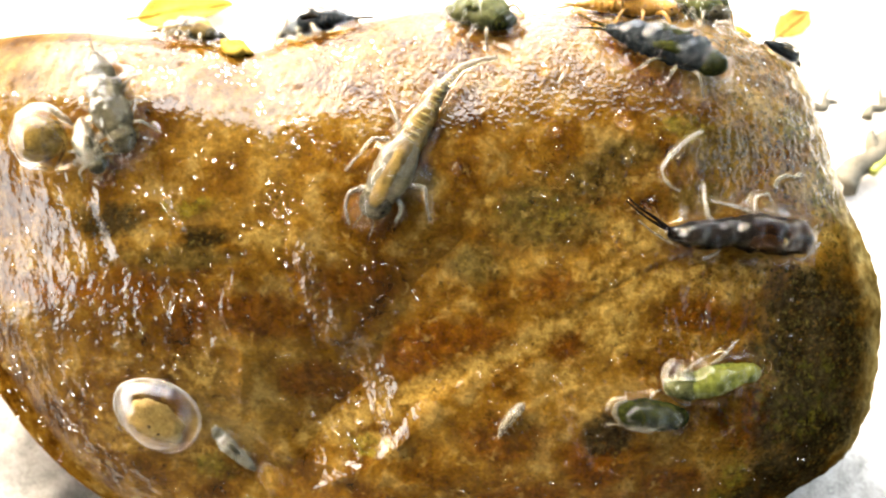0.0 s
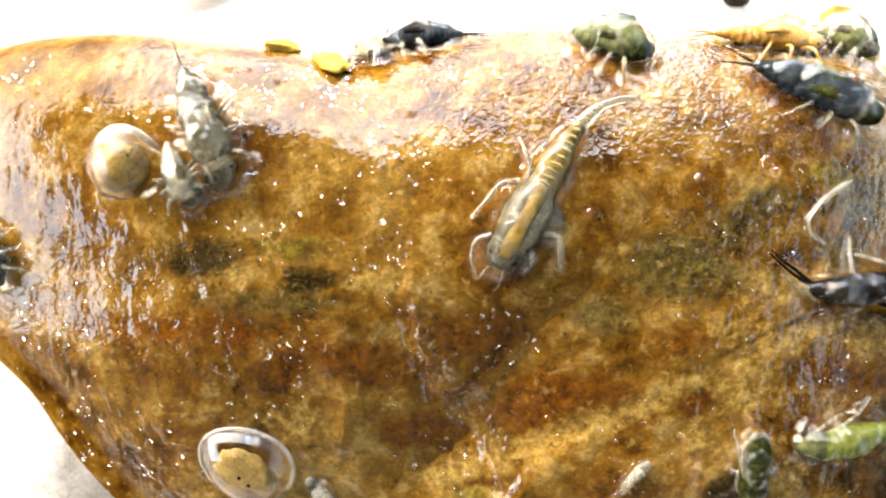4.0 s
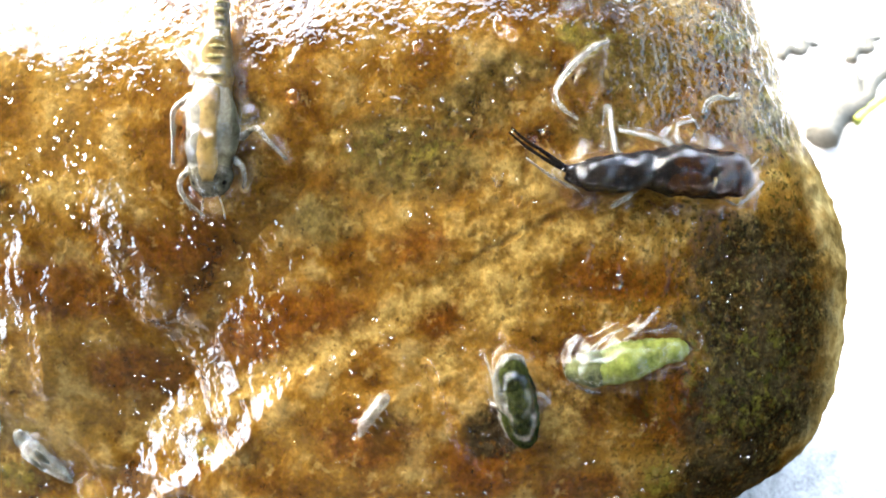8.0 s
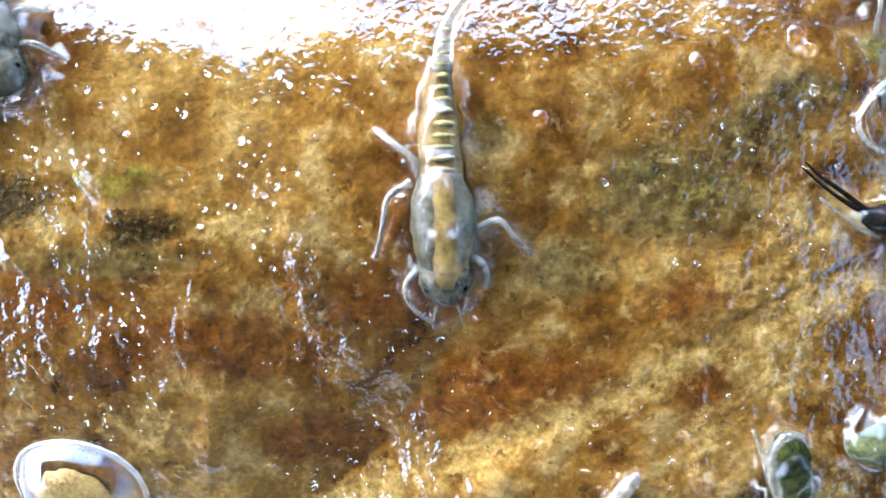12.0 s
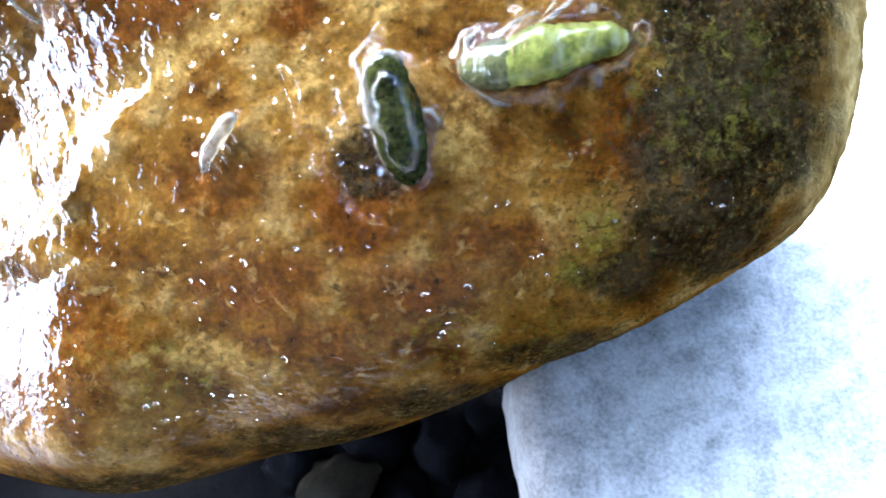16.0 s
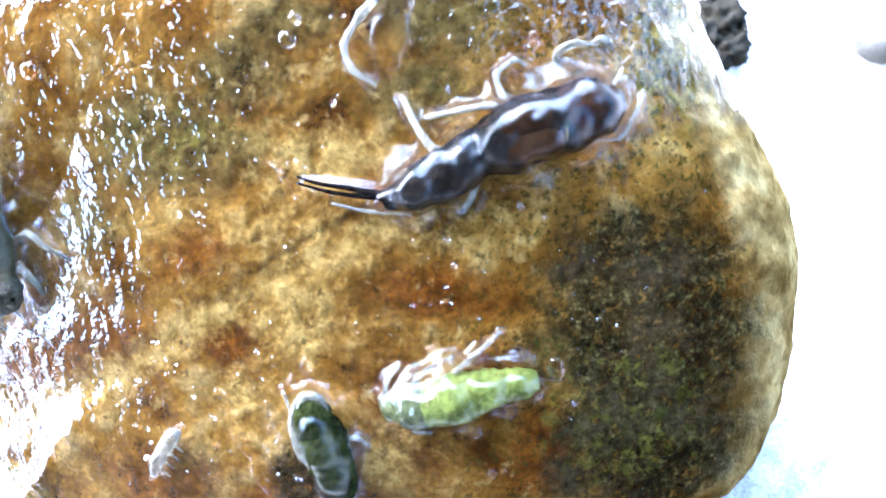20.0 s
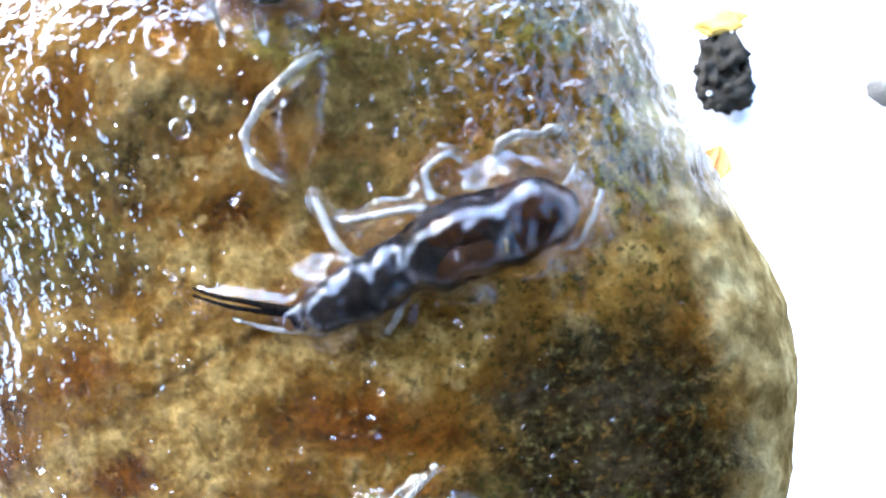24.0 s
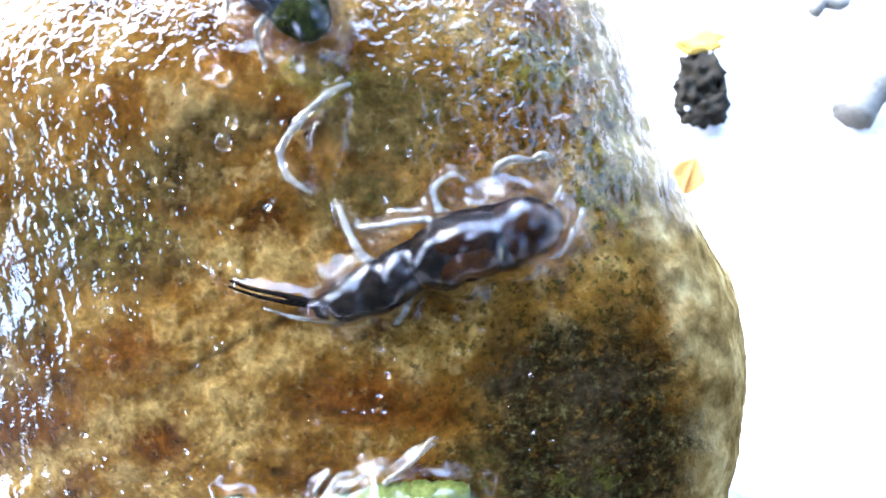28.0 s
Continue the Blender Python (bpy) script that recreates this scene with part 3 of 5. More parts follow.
    return tagged(ob, "wet rounded ochre-brown river rock with dark algae felt", "rock")


def thing(name, label, category, m, group=""):
    ob = new(name)
    ob.empty_display_size = 0.002
    ob.matrix_world = m
    return tagged(ob, label, category, group)


rock = build_rock()
_low = np.empty(len(rock.data.vertices) * 3)
rock.data.vertices.foreach_get("co", _low)
_low = _low.reshape(-1, 3) @ np.array(RIG.to_3x3()).T
FLOOR = float(_low[:, 2].min()) + EYE + 0.0008


# ---- the ground and the stones round the rock ----
def build_ground():
    bm = bmesh.new()
    steps = [0, 4, 8, 12, 16, 20, 25, 30, 36, 42, 50, 60, 75, 95, 130, 200, 400, 1000, 5000, 40000, 400000]
    axis = [-s for s in reversed(steps[1:])] + steps
    grid = [[bm.verts.new((x + 20, y + 40, 1.2 * noise.noise(Vector((x, y, 0)) * 0.06) + 0.5 * noise.noise(Vector((x, y, 5)) * 0.2) - 1.2)) for x in axis] for y in axis]
    for a, b in zip(grid, grid[1:]):
        for i in range(len(axis) - 1):
            bm.faces.new((a[i], a[i + 1], b[i + 1], b[i]))
    ob = part("ground", bm, GROUND, None)
    ob.location.z = FLOOR
    return tagged(ob, "pale sunlit gravelly ground", "ground", kind="structure")


def ground_pose(x, y, turn=0.0, tilt=0.0, lift=0.0):
    return pose(x * MM, y * MM, FLOOR + lift * MM, tilt, 0, turn)


build_ground()


def build_slab():
    """A broad flat pale stone that lies beside and under the rock's lower right edge."""
    bm = bmesh.new()
    line = smooth_line([(17.0, 10), (18.8, -2), (22, -16), (33, -32), (50, -38), (64, -30), (68, -10), (60, 3), (50, 12), (42, 18), (36, 21), (30, 21), (23, 18), (17.0, 10)], 6)[:-1]
    centre = np.array([44.0, -2.0])
    rings = []
    for share, z in ((1.0, 0), (1.03, 5), (1.02, 11), (0.995, 15.0), (0.975, 16.6), (0.94, 17.3), (0.85, 17.6), (0.7, 17.8), (0.45, 17.9), (0.2, 18.0)):
        ring = []
        for p in line:
            x, y = centre + (p - centre) * share
            v = Vector((x, y, z))
            ring.append(v + Vector((0.5 * noise.noise(v * 0.2), 0.5 * noise.noise(v * 0.2 + Vector((9, 0, 0))), 0.6 * noise.noise(v * 0.09) + 0.15 * noise.noise(v * 0.6))))
        rings.append(ring)
    lathe(bm, rings)
    ob = part("flat_stone", bm, SLAB, None)
    ob.location.z = FLOOR - 0.001
    return tagged(ob, "pale grey flat stone beside the wet rock", "stone")


def build_light_blockers():
    """Unseen dark wall behind the camera and roof slab, added to block sky light and reflections; they leave the sky
    open ahead and to the sides.
    """
    for name, size, middle, label, kind in (("blocker_south", (540, 40, 226), (-70, -190, 112), "unseen plain dark wall added to block sky light", "wall"), ("ceiling", (510, 280, 36), (-65, -70, 244), "unseen plain dark roof slab added to block sky light", "ceiling")):
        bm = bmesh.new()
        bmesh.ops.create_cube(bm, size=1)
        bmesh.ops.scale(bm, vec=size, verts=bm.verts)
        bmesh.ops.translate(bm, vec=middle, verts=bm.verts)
        ob = part(name, bm, BLOCKER, None)
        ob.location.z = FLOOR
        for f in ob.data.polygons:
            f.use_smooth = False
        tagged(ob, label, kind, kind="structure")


build_light_blockers()
build_slab()


def build_low_stone():
    ob = part("grey_stone", blob(24, 17, 8, 6, 0.3, sub=4), SLAB, None)
    ob.matrix_world = ground_pose(-54, 20, -35, 0, 6.5)
    return tagged(ob, "rounded blue-grey stone beside the wet rock", "stone")


build_low_stone()


def pebble(name, label, x, y, size, material, seed, flat=1.0, lift=None, turn=0):
    bm = blob(size, size * 0.8, size * 0.6 * flat, seed, 0.35)
    ob = part(name, bm, material, None)
    ob.matrix_world = ground_pose(x, y, turn, 0, size * 0.6 * flat * 0.75 if lift is None else lift)
    return tagged(ob, label, "pebble", "pebbles round the rock")


rng = random.Random(5)
# pebbles under the rock, coloured almost black to carry its shade
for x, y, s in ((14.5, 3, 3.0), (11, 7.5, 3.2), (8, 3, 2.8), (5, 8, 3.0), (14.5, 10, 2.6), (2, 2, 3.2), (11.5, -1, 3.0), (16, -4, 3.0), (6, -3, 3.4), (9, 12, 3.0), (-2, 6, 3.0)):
    pebble("pebble", "pebble under the rock with the shade painted into its colour", x, y, s, SHADED_PEBBLE, x * 1.3 + y, turn=rng.uniform(0, 360))
pebble("pebble", "grey pebble under the rock's lower edge", 2.2, 3.6, 3.6, DARK_GREY, 3, turn=40, lift=2.4)
pebble("pebble", "pale grey pebble under the rock's lower edge", -12, -4, 7.5, PALE_PEBBLE, 8, turn=10)


def build_under_shade():
    # a flat black sheet added as painted shade below the rock
    ob = part("under_shade_sheet", blob(30, 17, 1.6, 4, 0.2), UNDER_SHADE, None)
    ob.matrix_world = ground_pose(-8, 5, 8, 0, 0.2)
    return tagged(ob, "flat black sheet that paints the shade in the hollow under the rock", "silt")


build_under_shade()


def clod(x, y):
    """A dark hollowed lump of grit on the pale ground, with a leaf scrap caught at one end."""
    ob = thing("debris_clod", "dark grey gritty clod with a yellow leaf scrap on pale ground", "debris", ground_pose(x, y, 8))
    r = random.Random(4)
    for i, (dx, dy, a, b, c) in enumerate(((0, -1.6, 2.6, 1.9, 1.5), (0.6, 2.0, 2.1, 2.3, 1.9), (-1.7, 0.4, 1.0, 2.2, 1.6), (1.9, -0.2, 0.9, 1.9, 1.3), (0.2, 4.2, 1.7, 1.2, 1.6))):
        bm = blob(a, b, c, i * 2.7, 0.5, sub=4)
        for v in bm.verts:
            v.co *= 1 + 0.28 * noise.noise(v.co * 1.3 + Vector((i, 0, 0))) + 0.15 * noise.noise(v.co * 3.1)
            v.co += Vector((dx, dy, c * 0.7))
        part("grit", bm, DARK_GREY, ob)
    for i in range(16):
        size = r.uniform(0.25, 0.6)
        part("crumb", blob(size, size * 0.8, size * 0.7, i * 1.7, 0.6, sub=2, centre=(r.uniform(-2.8, 2.8), r.uniform(-4, 5), r.uniform(0.4, 2.4))), PALE_PEBBLE if i % 4 == 3 else DARK_GREY, ob)
    part("leaf_scrap", blob(2.4, 1.6, 0.5, 3.3, 0.5, centre=(0.5, 5.4, 3.4)), YELLOW, ob, "yellow leaf scrap")
    return ob


clod(42.4, 61.5)


def fallen_leaf(x, y, length, width, turn, material, label, curl=0.25):
    """A curled leaf with a midrib and a ragged edge, lying on the ground."""
    ob = thing("fallen_leaf", label, "leaf", ground_pose(x, y, turn, 0, 0.9), "fallen leaves on the ground")
    n, k = 15, 9
    rings = []
    for i in range(n):
        u = i / (n - 1)
        half = 0.5 * width * math.sin(math.pi * min(0.03 + 0.95 * u ** 0.85, 0.98)) * (1 + 0.16 * noise.noise(Vector((u * 7, x, 0))))
        row = []
        for side, thick in ((1, 0.12), (-1, -0.12)):
            for j in range(k):
                w = side * (2 * j / (k - 1) - 1)
                row.append(Vector(((u - 0.5) * length, w * half, curl * half * w * w + 0.5 * noise.noise(Vector((u * 4, w * 2, y))) + 1.2 * curl * math.sin(math.pi * u) + thick)))
        rings.append(row)
    part("blade", lathe(bmesh.new(), rings), material, ob)
    part("midrib", limb([(-0.62 * length, 0, 0.3), (-0.3 * length, 0, 0.5), (0.1 * length, 0, 0.6 + curl), (0.45 * length, 0, 0.3)], 0.32, 0.12), material, ob)
    return ob


fallen_leaf(40.3, 51.8, 4.6, 3.4, 70, TAN, "small orange-tan leaf scrap on pale ground")
fallen_leaf(-44, 94, 16, 9, 12, YELLOW, "yellow fallen leaf on pale ground behind the rock")
fallen_leaf(57.7, 90.5, 9, 5, 40, TAN, "brown-yellow fallen leaf on pale ground")


def twig(x, y, length, turn, thick, label="grey-brown twig lying on pale ground"):
    ob = thing("twig", label, "twig", ground_pose(x, y, turn, 0, thick * 0.6 + 0.4), "twigs on the ground")
    pts = [(-length / 2, 0, 0), (-length / 4, 0.6, 0.3), (0, -0.5, 0.4), (length / 4, 0.5, 0.2), (length / 2, 0, 0)]
    part("stem", limb(pts, thick, thick * 0.45), TWIG, ob)
    part("side_shoot", limb([(0, -0.4, 0.3), (1.5, 1.6, 0.9), (3.2, 2.4, 0.8)], thick * 0.55, thick * 0.25), TWIG, ob)
    return ob


twig(62.8, 63.3, 16, 43, 2.1)
twig(67.1, 73, 6.5, 38, 0.9, "small olive-brown twig lying on pale ground")
twig(58, 73, 6, 20, 0.9)
stalk = thing("grass_stalk", "yellow-green grass stalk lying on pale ground", "grass", ground_pose(64.6, 64.0, 35, 0, 2.6))
part("stem", limb([(-5, -1.6, 0), (-2, -1.4, 0.2), (3, -1.5, 0.3), (7, -1.6, 0)], 0.7, 0.45), STALK, stalk)
pebble("pebble", "dark wet pebble on pale ground behind the rock", 42, 96, 4.0, DARK_GREY, 17)

# ---- larvae and drops on the rock ----
def line_legs(ob, legs, material=None, thick=0.2, end=0.08):
    made = []
    for leg in legs:
        made.append(part("leg", limb([(p[0], p[1], p[2] * 0.7) for p in leg], thick * 0.8, end * 0.8), material or PALE_SKIN, ob))
    return made


def water_mound(ob, lines, label="clear water drawn up round the body", fall=0.34, step=0.13, low=0.0, seed=0.0):
    """Water that clings to a larva: it covers lines of (x, y, half width, height) and runs out hollow onto the rock."""
    pts = [p for line in lines for p in line]
    x0, x1 = min(p[0] - p[2] for p in pts) - 1.4, max(p[0] + p[2] for p in pts) + 1.4
    y0, y1 = min(p[1] - p[2] for p in pts) - 1.4, max(p[1] + p[2] for p in pts) + 1.4
    gx, gy = np.meshgrid(np.arange(x0, x1, step), np.arange(y0, y1, step))
    swell = np.sin(2.3 * gx + 1.1 * np.sin(1.7 * gy + seed) + seed) * np.sin(2.0 * gy + 0.9 * np.sin(2.1 * gx) + 2 * seed)
    total = np.zeros(gx.shape)
    for line in lines:
        for (ax, ay, ar, ah), (bx, by, br, bh) in zip(line, line[1:]):
            dx, dy = bx - ax, by - ay
            u = np.clip(((gx - ax) * dx + (gy - ay) * dy) / (dx * dx + dy * dy + 1e-9), 0, 1)
            d = np.hypot(gx - ax - u * dx, gy - ay - u * dy)
            r, h = (ar + (br - ar) * u) * (1 + 0.13 * swell), ah + (bh - ah) * u
            inner = 1 - 0.34 * np.clip(d / r, 0, 1) ** 4
            outer = 0.66 * np.exp(-np.maximum(d - r, 0) / (fall * np.clip(r / 0.8, 0.45, 1.1) * (1 + 0.35 * swell)))
            total += (1.22 * h * np.where(d < r, inner, outer)) ** 5
    ripple = np.sin(6.1 * gx + 2.0 * swell + seed) * np.sin(5.3 * gy + 2.4 * swell)
    z = total ** 0.2 * (1 + 0.035 * swell + 0.03 * ripple) - 0.17
    keep = z > -0.12
    cell = keep[:-1, :-1] & keep[1:, :-1] & keep[1:, 1:] & keep[:-1, 1:]
    idx = np.full(gx.shape, -1)
    used = np.zeros(gx.shape, bool)
    for a, b in ((0, 0), (1, 0), (1, 1), (0, 1)):
        used[a:a + cell.shape[0], b:b + cell.shape[1]] |= cell
    idx[used] = np.arange(used.sum())
    faces = np.stack([idx[:-1, :-1][cell], idx[:-1, 1:][cell], idx[1:, 1:][cell], idx[1:, :-1][cell]], -1)
    verts = np.stack([gx[used], gy[used], z[used] - low], -1) * MM
    me = bpy.data.meshes.new("water_film")
    me.from_pydata(verts.tolist(), [], faces.tolist())
    me.polygons.foreach_set("use_smooth", np.ones(len(me.polygons), bool))
    me.materials.append(WATER)
    film = new("water_film", me)
    film.parent, film.visible_shadow = ob, False
    film["label"] = label
    return film


def along(points, r=0.15, h=0.42):
    """A leg's way as a line of a water mound."""
    return [(p[0], p[1], r, min(h, p[2] + 0.12) if len(p) > 2 else h) for p in points]


def build_striped_nymph():
    """The long-tailed larva in the middle of the rock. Its origin is where thorax and abdomen meet, tail along +y."""
    ob = thing("striped_nymph", "translucent grey-amber aquatic larva with a pale-striped abdomen and long tail", "insect larva", seat(-2.5, 7.3, -30))
    part("thorax", tube([(0, 0.2, 0.6, 0.85, 0.5), (0, -0.8, 0.75, 1.2, 0.7), (0.05, -2.0, 0.8, 1.45, 0.82), (0, -3.2, 0.78, 1.38, 0.78), (0, -3.9, 0.7, 1.05, 0.62), (0, -4.6, 0.7, 0.95, 0.6)], 5, 18), CLEAR_GREY, ob, "clear grey thorax")
    part("wing_pad", tube([(0.1, 0.0, 1.15, 0.3, 0.2), (0.12, -1.0, 1.42, 0.46, 0.25), (0.1, -2.6, 1.5, 0.48, 0.22), (0.05, -4.2, 1.36, 0.5, 0.2), (0.05, -5.0, 1.2, 0.45, 0.16)], 5, 14), AMBER_SKIN, ob, "amber-brown back stripe")
    for s in (-1, 1):
        part("wing_pad", tube([(s * 0.7, 0.1, 0.9, 0.18, 0.12), (s * 0.95, -1.0, 1.05, 0.4, 0.22), (s * 1.0, -2.2, 1.08, 0.36, 0.2), (s * 0.9, -3.1, 1.0, 0.12, 0.1)], 5, 10), CLEAR_GREY, ob, "clear wing pad")
    head = part("head", tube([(0, -4.1, 0.72, 0.95, 0.6), (0, -4.7, 0.74, 1.15, 0.66), (0, -5.3, 0.66, 0.98, 0.5), (0, -5.68, 0.55, 0.6, 0.28)], 5, 16), GREY_SKIN, ob, "dark grey-green blunt head")
    for s in (-1, 1):
        part("eye", blob(0.15, 0.17, 0.14, 2, 0.05, sub=2, centre=(s * 0.85, -5.0, 1.0)), DARK_SKIN, head, "black eye")
        part("antenna", limb([(s * 0.35, -5.6, 0.6), (s * 0.6, -6.3, 0.5), (s * 0.7, -7.0, 0.3)], 0.08, 0.03), PALE_SKIN, head)
    part("abdomen", tube([(0, -0.1, 0.6, 0.85, 0.5), (0.05, 1.6, 0.62, 0.80, 0.52), (0.1, 3.2, 0.6, 0.62, 0.45), (0.2, 4.5, 0.55, 0.42, 0.34), (0.25, 5.0, 0.5, 0.3, 0.25)], 7, 16, ripple=0.10, ripple_step=0.6), AMBER_SKIN, ob, "amber segmented abdomen")
    for i in range(9):
        y = 0.25 + i * 0.52
        w = float(np.interp(y, (0, 1.6, 3.2, 4.5), (0.85, 0.80, 0.62, 0.42))) * 0.62
        top = 0.60 + 1.10 * float(np.interp(y, (0, 1.6, 3.2, 4.5), (0.50, 0.52, 0.45, 0.34)))
        c = 0.03 + 0.035 * i
        part("abdomen_band", tube([(c - w, y, top - 0.14, 0.05, 0.06), (c - w * 0.4, y + 0.02, top - 0.01, 0.11, 0.09), (c + w * 0.5, y + 0.03, top - 0.01, 0.10, 0.09), (c + w, y, top - 0.14, 0.05, 0.06)], 4, 8), BAND_SKIN, ob, "pale yellow band")
    water_mound(ob, [[(0.0, -5.2, 0.85, 1.25), (0.0, -3.2, 1.25, 1.75), (0.0, -1.0, 1.2, 1.75), (0.0, 0.4, 0.95, 1.35), (0.05, 2.4, 0.8, 1.2), (0.2, 4.6, 0.5, 0.85)], [(-0.9, -0.4, 0.5, 0.7), (-1.2, -2.2, 0.5, 0.7), (-1.0, -4.4, 0.4, 0.6)]], seed=1.0)
    tail = part("tail", tube([(0, -0.2, 0, 0.5, 0.3), (0.15, 0.8, 0.0, 0.46, 0.26), (0.4, 1.9, -0.1, 0.32, 0.2), (1.2, 3.0, -0.2, 0.26, 0.16), (2.1, 3.9, -0.3, 0.2, 0.12)], 6, 10), PALE_SKIN, ob, "pale wet tail")
    for x, y, z, w in ((0.02, 0.1, 0.27, 0.3), (0.12, 0.6, 0.25, 0.28), (0.2, 1.1, 0.2, 0.24), (0.32, 1.6, 0.13, 0.2)):
        part("tail_band", tube([(x - w, y, z - 0.1, 0.05, 0.05), (x, y + 0.03, z, 0.08, 0.06), (x + w, y, z - 0.1, 0.05, 0.05)], 4, 8), BAND_SKIN, tail, "pale yellow band")
    tail.location = Vector((0.25, 4.8, 0.6)) * MM
    legs = []
    for hip, pts in (((1.4, -2.5, 0.5), [(0, 0, 0), (1.1, 0.35, 0.5), (1.75, -0.5, 0.4), (2.5, -1.45, -0.4)]),
                     ((-0.9, 0.0, 0.6), [(0, 0, 0), (-0.3, 0.9, 0.5), (-1.1, 1.65, 0.5), (-1.9, 2.3, -0.2)]),
                     ((-1.4, -0.2, 0.5), [(0, 0, 0), (-1.0, -0.6, 0.5), (-1.35, -1.85, 0.3), (-1.85, -3.4, -0.45)]),
                     ((-1.2, -4.0, 0.5), [(0, 0, 0), (-0.8, -0.85, 0.4), (-0.62, -1.95, 0.2), (0.15, -2.9, -0.4)]),
                     ((1.15, -3.7, 0.5), [(0, 0, 0), (0.5, -0.3, 0.3), (0.7, -0.9, 0.1), (0.6, -1.5, -0.4)])):
        leg = part("leg", limb([(p[0], p[1], p[2] * 0.6 - 0.12) for p in pts], 0.2, 0.10), PALE_SKIN, ob, "pale translucent leg")
        water_mound(leg, [[(p[0], p[1], 0.24 - 0.03 * k, 0.80 - 0.16 * k) for k, p in enumerate(pts)]], "clear water along the leg", 0.26, 0.11, hip[2], hip[0])
        leg.location = Vector(hip) * MM
        legs.append(leg)
    return ob, tail, legs


def build_stonefly():
    """The black and brown larva; head along +x, its origin where abdomen and thorax meet."""
    ob = thing("stonefly_nymph", "black-brown stonefly larva with dark wing pads and thin tails", "insect larva", seat(19.4, 0.9, -22))
    part("abdomen", tube([(-3.3, -0.2, 0.4, 0.3, 0.28), (-2.6, -0.2, 0.5, 0.58, 0.5), (-1.5, -0.15, 0.65, 0.8, 0.65), (-0.2, 0.15, 0.75, 0.9, 0.72), (1.2, 0.5, 0.8, 0.9, 0.7)], 9, 16, ripple=0.06, ripple_step=0.55), DARK_SKIN, ob, "black segmented abdomen")
    part("thorax", tube([(0.8, 0.45, 0.7, 0.85, 0.55), (1.8, 0.6, 0.8, 1.2, 0.7), (3.4, 0.7, 0.85, 1.3, 0.75), (5.0, 0.72, 0.8, 1.2, 0.7), (5.8, 0.7, 0.7, 0.8, 0.5)], 6, 18), DARK_SKIN, ob, "black-brown thorax")
    for y, w in ((1.05, 0.55), (0.1, 0.6)):
        part("wing_pad", tube([(1.9, y, 1.2, 0.25, 0.15), (2.7, y, 1.42, w, 0.24), (3.7, y * 0.95, 1.46, w * 1.05, 0.26), (4.25, y * 0.9, 1.4, 0.4, 0.18)], 5, 12), BROWN_SKIN, ob, "dark brown wing pad")
    part("thorax_seam", tube([(4.35, -0.35, 1.1, 0.05, 0.05), (4.45, 0.3, 1.46, 0.07, 0.06), (4.45, 1.1, 1.42, 0.07, 0.06), (4.35, 1.7, 1.1, 0.05, 0.05)], 4, 8), AMBER_SKIN, ob, "thin amber seam")
    head = part("head", tube([(4.4, 0.75, 0.9, 0.9, 0.5), (5.1, 0.78, 1.0, 1.15, 0.6), (6.0, 0.75, 0.95, 1.05, 0.52), (6.7, 0.7, 0.75, 0.7, 0.35), (7.0, 0.65, 0.6, 0.35, 0.2)], 5, 18), BROWN_SKIN, ob, "dark brown head")
    for s in (-1, 1):
        part("eye", blob(0.25, 0.2, 0.2, 1, 0.05, sub=2, centre=(6.0, 0.75 + s * 0.9, 1.15)), DARK_SKIN, head, "black eye")
    part("antenna", limb([(6.7, 1.2, 0.6), (7.1, 1.5, 0.6), (7.5, 1.9, 0.3)], 0.1, 0.05), PALE_SKIN, head)
    for pts, t, mat in (([(-3.0, -0.1, 0.4), (-4.3, 0.6, 0.35), (-5.8, 1.35, 0.2), (-6.5, 1.85, 0.08)], 0.16, DARK_SKIN), ([(-3.0, -0.2, 0.4), (-4.4, 0.35, 0.3), (-5.6, 0.95, 0.2), (-6.6, 1.6, 0.08)], 0.14, DARK_SKIN), ([(-2.35, -1.0, 0.2), (-4.1, -0.45, 0.25), (-5.5, 0.35, 0.1)], 0.16, PALE_SKIN)):
        part("tail", limb(pts, t, 0.05), mat, ob, "thin tail")
    legs, films = [], []
    for pts, t in (([(0.4, 0.6, 0.7), (-0.55, 1.0, 0.9), (-1.0, 2.0, 0.8), (-1.23, 3.5, 0.2)], 0.42),
                   ([(2.6, 1.6, 0.7), (2.0, 2.1, 0.8), (0.8, 2.3, 0.8), (-0.65, 2.45, 0.3)], 0.30),
                   ([(2.9, 1.9, 0.6), (2.6, 2.45, 0.6), (2.65, 3.2, 0.5), (3.5, 3.5, 0.3), (3.9, 3.1, 0.1)], 0.26),
                   ([(0.6, -0.4, 0.6), (0.2, -1.1, 0.7), (-0.4, -1.75, 0.2)], 0.40),
                   ([(5.6, -0.3, 0.5), (6.6, -0.75, 0.5), (7.4, -0.1, 0.4), (8.05, 0.65, 0.1)], 0.22)):
        legs.append(part("leg", limb([(p[0], p[1], p[2] * 0.65) for p in pts], t * 0.5, 0.08), PALE_SKIN, ob, "pale wet leg"))
        films.append([(p[0], p[1], 0.72 * t * (1 - 0.14 * k), p[2] * 0.7 + 0.3) for k, p in enumerate(pts)])
